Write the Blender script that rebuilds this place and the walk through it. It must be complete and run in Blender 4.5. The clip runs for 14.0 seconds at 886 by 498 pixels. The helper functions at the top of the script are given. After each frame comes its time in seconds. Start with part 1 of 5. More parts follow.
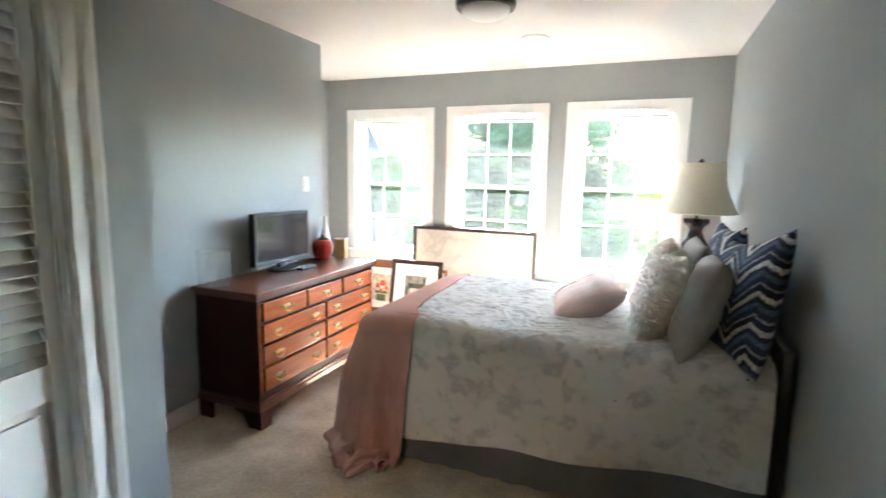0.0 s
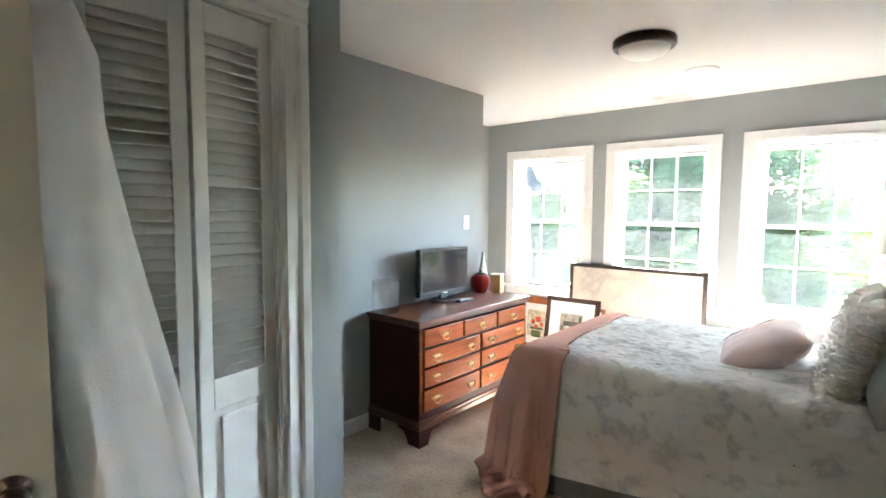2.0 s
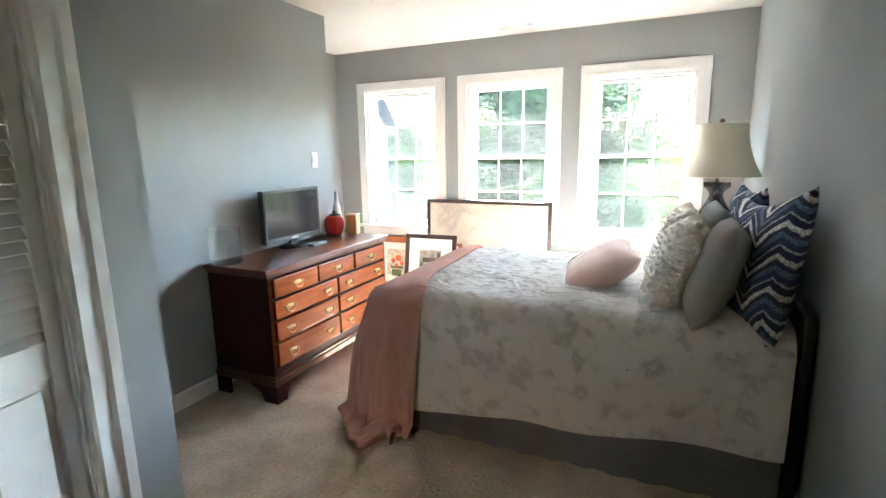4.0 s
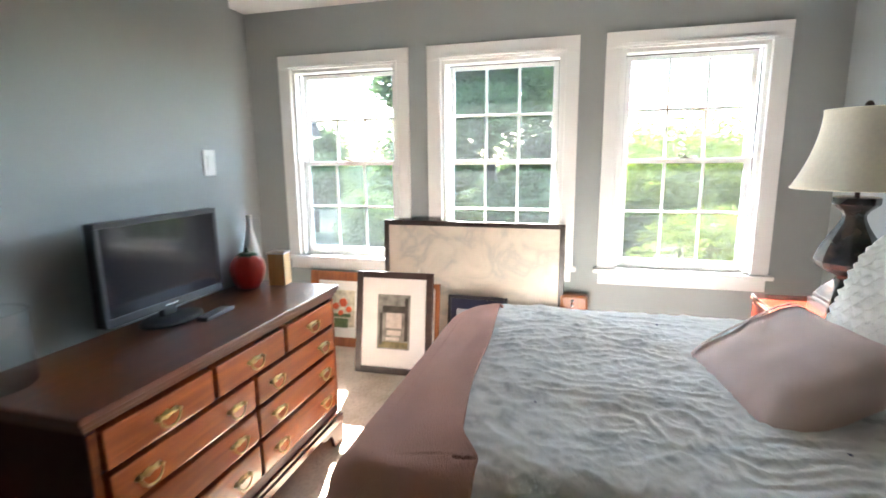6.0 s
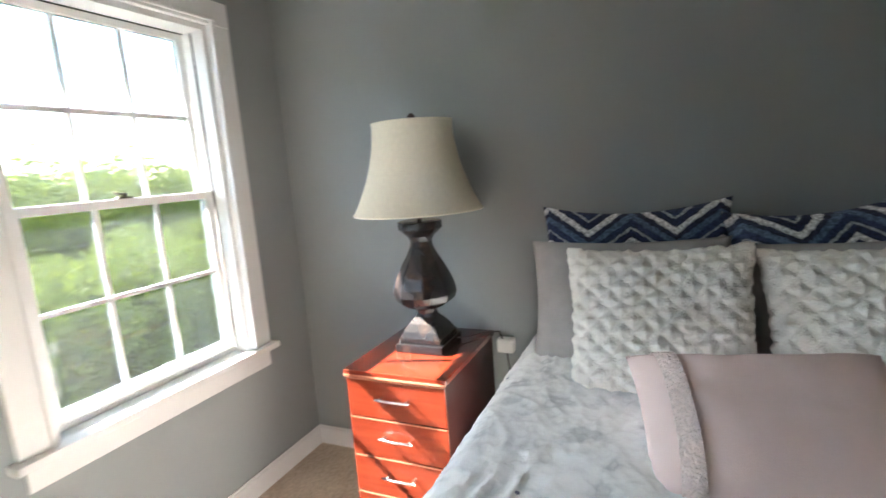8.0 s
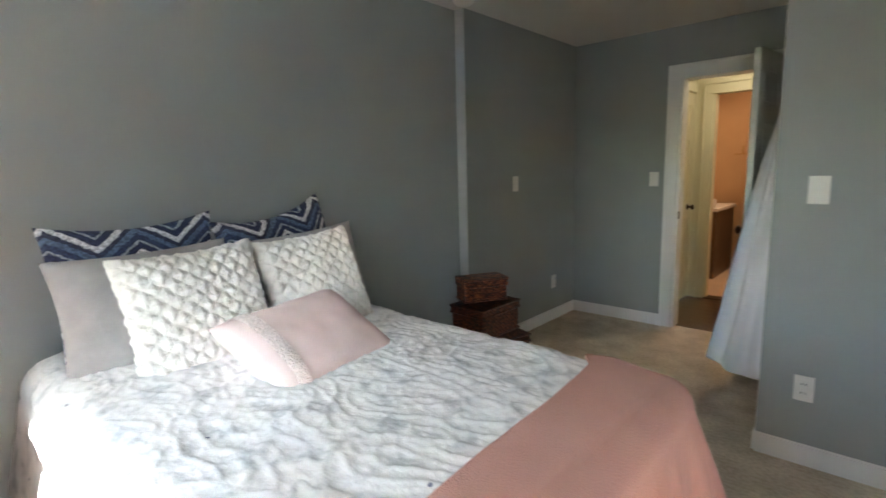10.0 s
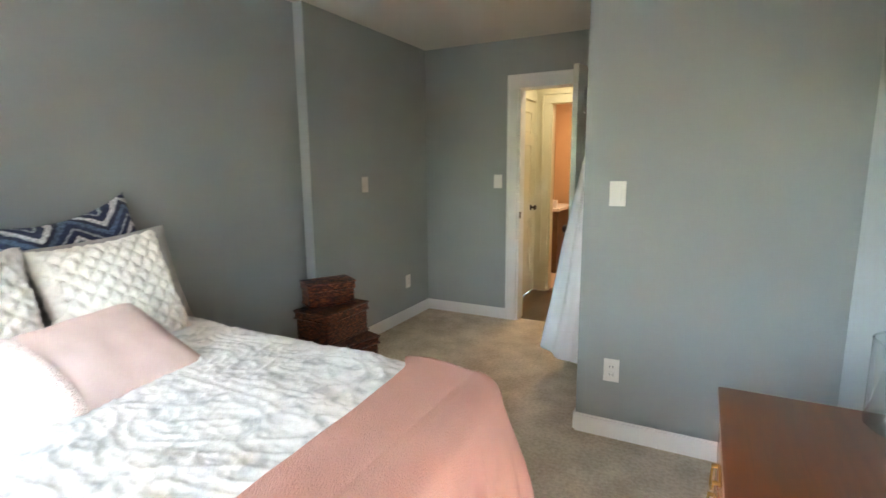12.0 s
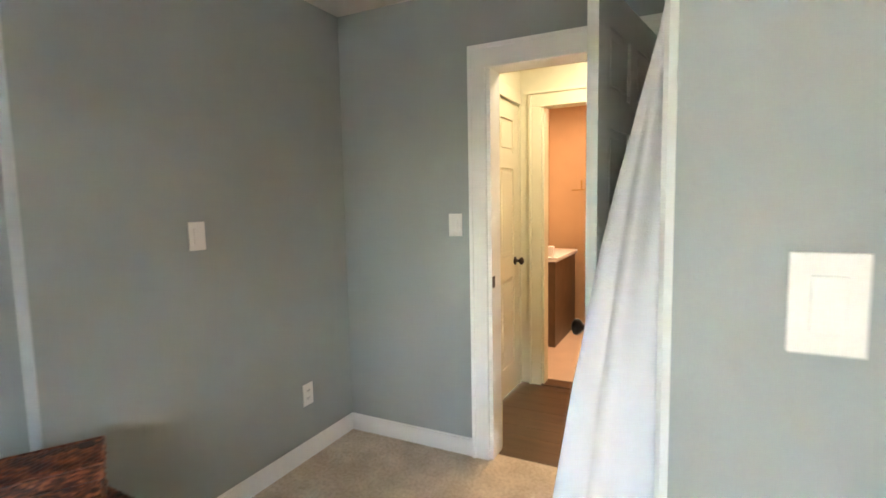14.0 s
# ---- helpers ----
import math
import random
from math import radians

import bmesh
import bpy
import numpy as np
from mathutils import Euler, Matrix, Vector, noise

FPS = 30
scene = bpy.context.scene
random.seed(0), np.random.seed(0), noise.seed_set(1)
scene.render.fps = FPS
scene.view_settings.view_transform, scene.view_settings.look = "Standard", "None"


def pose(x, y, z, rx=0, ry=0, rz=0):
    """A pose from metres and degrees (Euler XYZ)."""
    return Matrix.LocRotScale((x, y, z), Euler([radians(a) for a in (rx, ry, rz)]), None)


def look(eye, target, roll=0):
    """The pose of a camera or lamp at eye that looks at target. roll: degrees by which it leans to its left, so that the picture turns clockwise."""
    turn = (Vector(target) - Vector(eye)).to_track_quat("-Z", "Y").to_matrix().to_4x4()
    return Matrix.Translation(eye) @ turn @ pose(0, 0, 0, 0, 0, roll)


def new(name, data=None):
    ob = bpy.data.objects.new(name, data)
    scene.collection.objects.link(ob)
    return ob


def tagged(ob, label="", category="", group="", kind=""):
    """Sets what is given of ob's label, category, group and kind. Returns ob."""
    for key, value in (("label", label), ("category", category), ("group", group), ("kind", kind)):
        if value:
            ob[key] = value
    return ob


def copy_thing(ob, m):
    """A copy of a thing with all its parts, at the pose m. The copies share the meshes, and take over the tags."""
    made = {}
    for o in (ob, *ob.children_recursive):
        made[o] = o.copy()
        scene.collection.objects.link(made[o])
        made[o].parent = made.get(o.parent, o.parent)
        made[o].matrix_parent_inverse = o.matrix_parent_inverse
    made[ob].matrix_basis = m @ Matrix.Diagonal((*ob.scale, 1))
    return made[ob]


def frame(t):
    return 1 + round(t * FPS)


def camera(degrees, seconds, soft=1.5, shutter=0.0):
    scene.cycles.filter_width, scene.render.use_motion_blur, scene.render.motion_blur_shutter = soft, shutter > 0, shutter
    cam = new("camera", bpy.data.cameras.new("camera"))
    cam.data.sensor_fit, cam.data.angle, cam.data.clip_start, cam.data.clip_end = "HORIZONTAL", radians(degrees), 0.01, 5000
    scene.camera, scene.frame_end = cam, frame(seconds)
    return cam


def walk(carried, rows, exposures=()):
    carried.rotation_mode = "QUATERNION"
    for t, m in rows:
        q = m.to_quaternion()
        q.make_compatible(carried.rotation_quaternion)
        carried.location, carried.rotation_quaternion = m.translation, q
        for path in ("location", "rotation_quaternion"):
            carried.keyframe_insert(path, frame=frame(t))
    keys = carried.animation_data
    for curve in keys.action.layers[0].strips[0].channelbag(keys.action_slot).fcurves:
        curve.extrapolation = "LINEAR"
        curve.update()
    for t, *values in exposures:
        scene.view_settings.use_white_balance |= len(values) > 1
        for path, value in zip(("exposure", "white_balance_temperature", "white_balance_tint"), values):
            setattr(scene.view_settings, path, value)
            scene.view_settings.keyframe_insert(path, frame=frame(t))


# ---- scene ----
cam = camera(83.5, 14.0, 1.5, 0.3)
EXPOSURES = [(0.0, 7.95, 6350, 11), (3.2, 7.9, 6350, 11), (5.5, 7.5, 6400, 11), (6.5, 6.5, 6400, 12), (7.2, 6.1, 6450, 12), (8.0, 6.4, 6500, 12), (9.0, 6.95, 6500, 12), (11.5, 7.85, 6600, 11), (12.5, 8.45, 6700, 12), (13.2, 8.85, 6650, 13), (14.0, 8.75, 6600, 15)]
PATH = [
    (0, (0.783, 0.914, 1.437), (0.042, 2.749, 1.15), 1.1),
    (0.5, (0.789, 0.811, 1.449), (-0.371, 2.42, 1.192), -1.5),
    (1, (0.832, 0.759, 1.47), (-0.552, 2.195, 1.313), -0.5),
    (1.5, (0.887, 0.784, 1.47), (-0.498, 2.219, 1.319), -0.1),
    (2, (0.884, 0.822, 1.449), (-0.411, 2.339, 1.3), 0.4),
    (2.5, (0.911, 0.867, 1.456), (-0.222, 2.507, 1.292), -0.1),
    (3, (0.907, 0.882, 1.456), (-0.038, 2.628, 1.214), -0.8),
    (3.2, (0.907, 0.874, 1.45), (0.02, 2.638, 1.128), -1.5),
    (5.5, (0.282, 1.761, 1.361), (-0.462, 3.571, 0.949), -0.0),
    (6, (-0.03, 2.169, 1.371), (-0.556, 4.066, 1.014), -0.6),
    (6.5, (-0.343, 2.582, 1.38), (-0.298, 4.552, 1.042), -2.6),
    (7, (-0.515, 3.04, 1.349), (0.199, 4.877, 1.008), -3.8),
    (7.5, (-0.592, 3.474, 1.34), (0.773, 4.899, 1.013), -4.3),
    (8, (-0.583, 3.849, 1.385), (1.218, 4.656, 1.062), -4.3),
    (8.5, (-0.573, 4.156, 1.395), (1.401, 4.241, 1.086), -4.3),
    (9, (-0.618, 4.427, 1.362), (1.248, 3.772, 1.066), -2.9),
    (11.3, (-1.215, 4.575, 1.39), (-0.225, 2.87, 1.063), -1.0),
    (11.5, (-1.212, 4.55, 1.387), (-0.188, 2.866, 1.05), -0.3),
    (12, (-1.048, 4.411, 1.379), (-0.135, 2.663, 1.051), -0.5),
    (12.5, (-0.861, 4.13, 1.384), (-0.229, 2.266, 1.035), -2.6),
    (13, (-0.753, 3.649, 1.383), (-0.066, 1.796, 1.078), -1.7),
    (13.5, (-0.626, 3.178, 1.359), (0.143, 1.347, 1.12), -0.7),
    (14, (-0.553, 2.618, 1.368), (0.348, 0.843, 1.178), -1.1),
]
walk(cam, [(t, look(eye, target, roll)) for t, eye, target, roll in PATH], EXPOSURES)

# ---- world and sun ----
SUN_DIR = Vector((0.22, -0.80, -0.70)).normalized()
world = bpy.data.worlds.new("sky")
scene.world = world
world.use_nodes = True
wn = world.node_tree.nodes
sky = wn.new("ShaderNodeTexSky")
sky.sky_type = "NISHITA"
sky.sun_disc = False
sky.sun_elevation = math.asin(-SUN_DIR.z)
sky.sun_rotation = math.atan2(-SUN_DIR.x, -SUN_DIR.y)
sky.air_density, sky.dust_density, sky.ozone_density = 1.0, 1.0, 1.0
wn["Background"].inputs["Strength"].default_value = 0.15
world.node_tree.links.new(sky.outputs[0], wn["Background"].inputs[0])

sun = new("sun", bpy.data.lights.new("sun", "SUN"))
sun.data.energy, sun.data.angle, sun.data.color = 0.95, radians(0.6), (1.0, 0.95, 0.88)
sun.matrix_world = look((-3, 12, 9), Vector((-3, 12, 9)) + SUN_DIR)

bath_lamp = new("bath_lamp", bpy.data.lights.new("bath_lamp", "AREA"))
bath_lamp.data.energy, bath_lamp.data.size, bath_lamp.data.color = 0.15, 0.5, (1.0, 0.68, 0.42)
bath_lamp.matrix_world = pose(0.2, -2.0, 2.38)
hall_lamp = new("hall_lamp", bpy.data.lights.new("hall_lamp", "AREA"))
hall_lamp.data.energy, hall_lamp.data.size, hall_lamp.data.color = 0.042, 0.35, (1.0, 0.88, 0.62)
hall_lamp.matrix_world = pose(0.0, -0.35, 2.39)


# ---- materials ----
def mat(name, color, rough=0.6, metal=0.0, var=0.0, scale=8.0, bump=0.0, bscale=60.0, **kw):
    """A principled material with colour mottling at one scale and bump at another."""
    m = bpy.data.materials.new(name)
    m.use_nodes = True
    n, l = m.node_tree.nodes, m.node_tree.links
    b = n["Principled BSDF"]
    b.inputs["Roughness"].default_value = rough
    b.inputs["Metallic"].default_value = metal
    b.inputs["Base Color"].default_value = (*color, 1)
    tc = n.new("ShaderNodeTexCoord")
    if var:
        t = n.new("ShaderNodeTexNoise")
        t.inputs["Scale"].default_value, t.inputs["Detail"].default_value = scale, 5
        l.new(tc.outputs["Object"], t.inputs["Vector"])
        r = n.new("ShaderNodeValToRGB")
        r.color_ramp.elements[0].position, r.color_ramp.elements[1].position = 0.3, 0.7
        r.color_ramp.elements[0].color = (*[c * (1 - var) for c in color], 1)
        r.color_ramp.elements[1].color = (*[min(1, c * (1 + var)) for c in color], 1)
        l.new(t.outputs[0], r.inputs[0])
        l.new(r.outputs[0], b.inputs["Base Color"])
    if bump:
        t2 = n.new("ShaderNodeTexNoise")
        t2.inputs["Scale"].default_value, t2.inputs["Detail"].default_value = bscale, 4
        l.new(tc.outputs["Object"], t2.inputs["Vector"])
        bp = n.new("ShaderNodeBump")
        bp.inputs["Strength"].default_value, bp.inputs["Distance"].default_value = bump, 0.01
        l.new(t2.outputs[0], bp.inputs["Height"])
        l.new(bp.outputs[0], b.inputs["Normal"])
    for key, value in kw.items():
        b.inputs[key.replace("_", " ")].default_value = value
    return m


def wood(name, dark, light, rough=0.25, axis="y", scale=3.0, coat=0.4):
    """Long-grained wood: stretched noise along one axis, two tones, light coat."""
    m = mat(name, light, rough)
    n, l = m.node_tree.nodes, m.node_tree.links
    b = n["Principled BSDF"]
    b.inputs["Coat Weight"].default_value, b.inputs["Coat Roughness"].default_value = coat, 0.12
    tc, mp = n.new("ShaderNodeTexCoord"), n.new("ShaderNodeMapping")
    l.new(tc.outputs["Object"], mp.inputs[0])
    s = {"x": (1, 14, 14), "y": (14, 1, 14), "z": (14, 14, 1)}[axis]
    mp.inputs["Scale"].default_value = [v * scale / 3 for v in s]
    t = n.new("ShaderNodeTexNoise")
    t.inputs["Scale"].default_value, t.inputs["Detail"].default_value, t.inputs["Distortion"].default_value = 2.2, 8, 0.8
    l.new(mp.outputs[0], t.inputs["Vector"])
    r = n.new("ShaderNodeValToRGB")
    r.color_ramp.elements[0].position, r.color_ramp.elements[1].position = 0.32, 0.68
    r.color_ramp.elements[0].color, r.color_ramp.elements[1].color = (*dark, 1), (*light, 1)
    l.new(t.outputs[0], r.inputs[0])
    l.new(r.outputs[0], b.inputs["Base Color"])
    bp = n.new("ShaderNodeBump")
    bp.inputs["Strength"].default_value, bp.inputs["Distance"].default_value = 0.012, 0.003
    l.new(t.outputs[0], bp.inputs["Height"])
    l.new(bp.outputs[0], b.inputs["Normal"])
    return m


def ramp(n, stops, interp="LINEAR"):
    r = n.new("ShaderNodeValToRGB")
    r.color_ramp.interpolation = interp
    e = r.color_ramp.elements
    e[0].position, e[0].color = stops[0][0], (*stops[0][1], 1)
    e[1].position, e[1].color = stops[1][0], (*stops[1][1], 1)
    for p, c in stops[2:]:
        x = e.new(p)
        x.color = (*c, 1)
    return r


M = {}
M["wall"] = mat("wall_paint", (0.318, 0.346, 0.340), 0.85, var=0.03, scale=1.7, bump=0.10, bscale=140)
M["ceiling"] = mat("ceiling_paint", (0.66, 0.640, 0.61), 0.8, var=0.015, scale=2.0, bump=0.10, bscale=90)
M["white"] = mat("white_trim_paint", (0.81, 0.815, 0.795), 0.45, var=0.015, scale=5)
M["door_white"] = mat("door_paint", (0.74, 0.75, 0.69), 0.4, var=0.03, scale=3, bump=0.04, bscale=40)
M["hall_paint"] = mat("hall_paint", (0.66, 0.615, 0.45), 0.5, var=0.03, scale=3)
M["bath_paint"] = mat("bath_paint", (0.50, 0.34, 0.19), 0.6, var=0.05, scale=3)
M["dark_int"] = mat("closet_dark", (0.35, 0.35, 0.33), 0.8, var=0.05)
M["plastic"] = mat("white_plastic", (0.80, 0.79, 0.75), 0.3, var=0.02, scale=20)
M["black"] = mat("black_metal", (0.015, 0.013, 0.012), 0.35, metal=0.6, var=0.2, scale=30)
M["dark"] = mat("black_paint", (0.012, 0.012, 0.014), 0.4, var=0.2, scale=20)
M["brass"] = mat("brass", (0.40, 0.26, 0.09), 0.32, metal=1.0, var=0.12, scale=40)
M["silver"] = mat("satin_nickel", (0.65, 0.64, 0.62), 0.25, metal=1.0, var=0.05, scale=40)
M["bronze"] = mat("oiled_bronze", (0.05, 0.035, 0.028), 0.35, metal=0.8, var=0.2, scale=30)
M["cherry"] = wood("cherry_front", (0.19, 0.042, 0.008), (0.29, 0.072, 0.014), 0.26, "y", coat=0.3)
M["cherry_top"] = wood("cherry_top", (0.072, 0.018, 0.005), (0.100, 0.026, 0.007), 0.30, "y", coat=0.28)
# Cherry darkened in its colour for the shade on sides, frame and feet.
M["cherry_shaded"] = mat("cherry_in_shade", (0.038, 0.007, 0.004), 0.45, var=0.15, scale=3, Specular_IOR_Level=0.2)
M["red_wood"] = wood("red_cherry", (0.115, 0.016, 0.007), (0.16, 0.025, 0.010), 0.2, "y", coat=0.6)
# Near-black copy of the red cherry: shade put into the nightstand's side colour.
M["red_shaded"] = mat("red_cherry_in_shade", (0.024, 0.006, 0.005), 0.4, var=0.15, scale=3, Specular_IOR_Level=0.25)
M["red_edge"] = mat("pale_cherry_edge", (0.42, 0.17, 0.10), 0.3, var=0.1)
M["walnut"] = wood("walnut_frame", (0.018, 0.010, 0.008), (0.045, 0.026, 0.020), 0.4, "x", coat=0.2)
M["oak"] = wood("orange_oak", (0.22, 0.065, 0.018), (0.36, 0.12, 0.035), 0.35, "z", coat=0.3)
M["pine"] = wood("pale_pine", (0.50, 0.30, 0.12), (0.66, 0.44, 0.20), 0.5, "z", coat=0.1)
M["hardwood"] = wood("dark_hardwood", (0.035, 0.018, 0.008), (0.075, 0.040, 0.018), 0.3, "x", 2.0, 0.4)
M["shade"] = mat("cream_linen", (0.84, 0.785, 0.63), 0.85, var=0.03, scale=60, bump=0.15, bscale=220)
M["mat"] = mat("mat_board", (0.78, 0.77, 0.74), 0.9, var=0.02)
M["gray_cloth"] = mat("gray_linen", (0.42, 0.41, 0.395), 0.95, var=0.06, scale=25, bump=0.35, bscale=260)
M["skirt"] = mat("gray_skirt", (0.17, 0.18, 0.20), 0.95, var=0.12, scale=9, bump=0.3, bscale=160)
M["fluff"] = mat("ivory_tufted_cloth", (0.90, 0.875, 0.81), 0.95, var=0.07, scale=30, bump=0.6, bscale=170)
M["pink"] = mat("pale_pink_cotton", (0.80, 0.635, 0.595), 0.9, var=0.04, scale=8, bump=0.10, bscale=320)
M["pink_band"] = mat("pale_pink_lace", (0.84, 0.71, 0.665), 0.95, var=0.10, scale=90, bump=1.0, bscale=150)
M["robe"] = mat("white_cotton", (0.90, 0.90, 0.935), 0.9, var=0.02, scale=5, bump=0.2, bscale=200)
M["red_clay"] = mat("red_glaze", (0.42, 0.025, 0.014), 0.28, var=0.25, scale=12, bump=0.3, bscale=40)
M["leaf_green"] = mat("dark_green", (0.03, 0.07, 0.03), 0.5, var=0.3, scale=40)
M["lampshade_glass"] = mat("frosted_glass", (0.80, 0.79, 0.76), 0.35)
M["screen"] = mat("screen", (0.006, 0.006, 0.008), 0.09, Specular_IOR_Level=0.35)
M["vanity"] = mat("brown_vanity", (0.10, 0.065, 0.038), 0.4, var=0.2)
M["bath_tile"] = mat("bath_floor", (0.45, 0.34, 0.25), 0.35, var=0.06, scale=5)
M["towel"] = mat("dark_towel", (0.10, 0.035, 0.02), 0.95, var=0.2, scale=40, bump=0.5, bscale=200)
M["porcelain"] = mat("porcelain", (0.75, 0.73, 0.70), 0.15)
M["siding"] = mat("pale_siding", (0.62, 0.62, 0.62), 0.7, var=0.05)
M["shingle"] = mat("gray_shingle", (0.20, 0.20, 0.21), 0.9, var=0.25, scale=12)
M["grass"] = mat("lawn", (0.035, 0.055, 0.020), 0.95, var=0.35, scale=0.8, bump=0.5, bscale=30)
M["asphalt"] = mat("asphalt", (0.14, 0.14, 0.14), 0.9, var=0.15, scale=3)
M["bark"] = mat("bark", (0.10, 0.075, 0.055), 0.9, var=0.3, scale=8, bump=0.8, bscale=20)
M["foliage"] = mat("foliage", (0.075, 0.120, 0.045), 0.6, var=0.25, scale=1.2)
M["foliage_dark"] = mat("foliage_dark", (0.07, 0.125, 0.075), 0.6, var=0.25, scale=1.2)
M["foliage_yellow"] = mat("foliage_yellow", (0.24, 0.25, 0.035), 0.6, var=0.25, scale=1.5)
for key in ("foliage", "foliage_dark", "foliage_yellow"):
    fn, fl = M[key].node_tree.nodes, M[key].node_tree.links
    glow, mixed = fn.new("ShaderNodeBsdfTranslucent"), fn.new("ShaderNodeMixShader")
    glow.inputs[0].default_value = {"foliage": (0.24, 0.31, 0.11, 1), "foliage_dark": (0.22, 0.29, 0.15, 1), "foliage_yellow": (0.26, 0.30, 0.05, 1)}[key]
    mixed.inputs[0].default_value = 0.5
    fl.new(fn["Principled BSDF"].outputs[0], mixed.inputs[1])
    fl.new(glow.outputs[0], mixed.inputs[2])
    fl.new(mixed.outputs[0], fn["Material Output"].inputs[0])
M["rubber"] = mat("gray_cable", (0.05, 0.05, 0.05), 0.5)


def carpet_material():
    m = mat("beige_carpet", (0.40, 0.32, 0.235), 1.0)
    n, l = m.node_tree.nodes, m.node_tree.links
    b = n["Principled BSDF"]
    tc = n.new("ShaderNodeTexCoord")
    a, c = n.new("ShaderNodeTexNoise"), n.new("ShaderNodeTexNoise")
    a.inputs["Scale"].default_value, a.inputs["Detail"].default_value = 5.5, 7
    c.inputs["Scale"].default_value, c.inputs["Detail"].default_value = 55, 8
    for t in (a, c):
        l.new(tc.outputs["Object"], t.inputs["Vector"])
    ra = ramp(n, [(0.35, (0.52, 0.43, 0.33)), (0.65, (0.68, 0.58, 0.46))])
    rc = ramp(n, [(0.34, (0.84, 0.82, 0.79)), (0.62, (1.03, 1.03, 1.02))])
    mx = n.new("ShaderNodeMix")
    mx.data_type, mx.blend_type = "RGBA", "MULTIPLY"
    mx.inputs[0].default_value = 1.0
    l.new(a.outputs[0], ra.inputs[0])
    l.new(c.outputs[0], rc.inputs[0])
    l.new(ra.outputs[0], mx.inputs[6])
    l.new(rc.outputs[0], mx.inputs[7])
    l.new(mx.outputs[2], b.inputs["Base Color"])
    bp = n.new("ShaderNodeBump")
    bp.inputs["Strength"].default_value, bp.inputs["Distance"].default_value = 0.7, 0.010
    l.new(c.outputs[0], bp.inputs["Height"])
    l.new(bp.outputs[0], b.inputs["Normal"])
    return m


def quilt_material():
    """White crinkled cotton with washed-out gray-blue flowers and a few navy dots."""
    m = mat("printed_quilt", (0.7, 0.7, 0.7), 0.95)
    n, l = m.node_tree.nodes, m.node_tree.links
    b = n["Principled BSDF"]
    tc = n.new("ShaderNodeTexCoord")
    a, v, w = n.new("ShaderNodeTexNoise"), n.new("ShaderNodeTexVoronoi"), n.new("ShaderNodeTexNoise")
    a.inputs["Scale"].default_value, a.inputs["Detail"].default_value, a.inputs["Distortion"].default_value = 13, 7, 0.25
    v.inputs["Scale"].default_value = 7.0
    w.inputs["Scale"].default_value, w.inputs["Detail"].default_value = 34, 6
    for t in (a, v, w):
        l.new(tc.outputs["Object"], t.inputs["Vector"])
    ra = ramp(n, [(0.49, (0.84, 0.85, 0.845)), (0.57, (0.76, 0.775, 0.775)), (0.65, (0.58, 0.605, 0.61)), (0.74, (0.76, 0.77, 0.77))])
    rv = ramp(n, [(0.030, (0.20, 0.22, 0.32)), (0.045, (1, 1, 1))])
    mx = n.new("ShaderNodeMix")
    mx.data_type, mx.blend_type = "RGBA", "MULTIPLY"
    mx.inputs[0].default_value = 1.0
    l.new(a.outputs[0], ra.inputs[0])
    l.new(v.outputs["Distance"], rv.inputs[0])
    l.new(ra.outputs[0], mx.inputs[6])
    l.new(rv.outputs[0], mx.inputs[7])
    l.new(mx.outputs[2], b.inputs["Base Color"])
    bp = n.new("ShaderNodeBump")
    bp.inputs["Strength"].default_value, bp.inputs["Distance"].default_value = 0.5, 0.008
    l.new(w.outputs[0], bp.inputs["Height"])
    l.new(bp.outputs[0], b.inputs["Normal"])
    return m


def throw_material():
    """Dusty pink knit with a fine weave."""
    m = mat("pink_knit", (0.60, 0.325, 0.26), 0.95, var=0.05, scale=4)
    n, l = m.node_tree.nodes, m.node_tree.links
    tc = n.new("ShaderNodeTexCoord")
    v = n.new("ShaderNodeTexVoronoi")
    v.inputs["Scale"].default_value = 260
    l.new(tc.outputs["Object"], v.inputs["Vector"])
    bp = n.new("ShaderNodeBump")
    bp.inputs["Strength"].default_value, bp.inputs["Distance"].default_value = 0.5, 0.003
    l.new(v.outputs["Distance"], bp.inputs["Height"])
    l.new(bp.outputs[0], n["Principled BSDF"].inputs["Normal"])
    return m


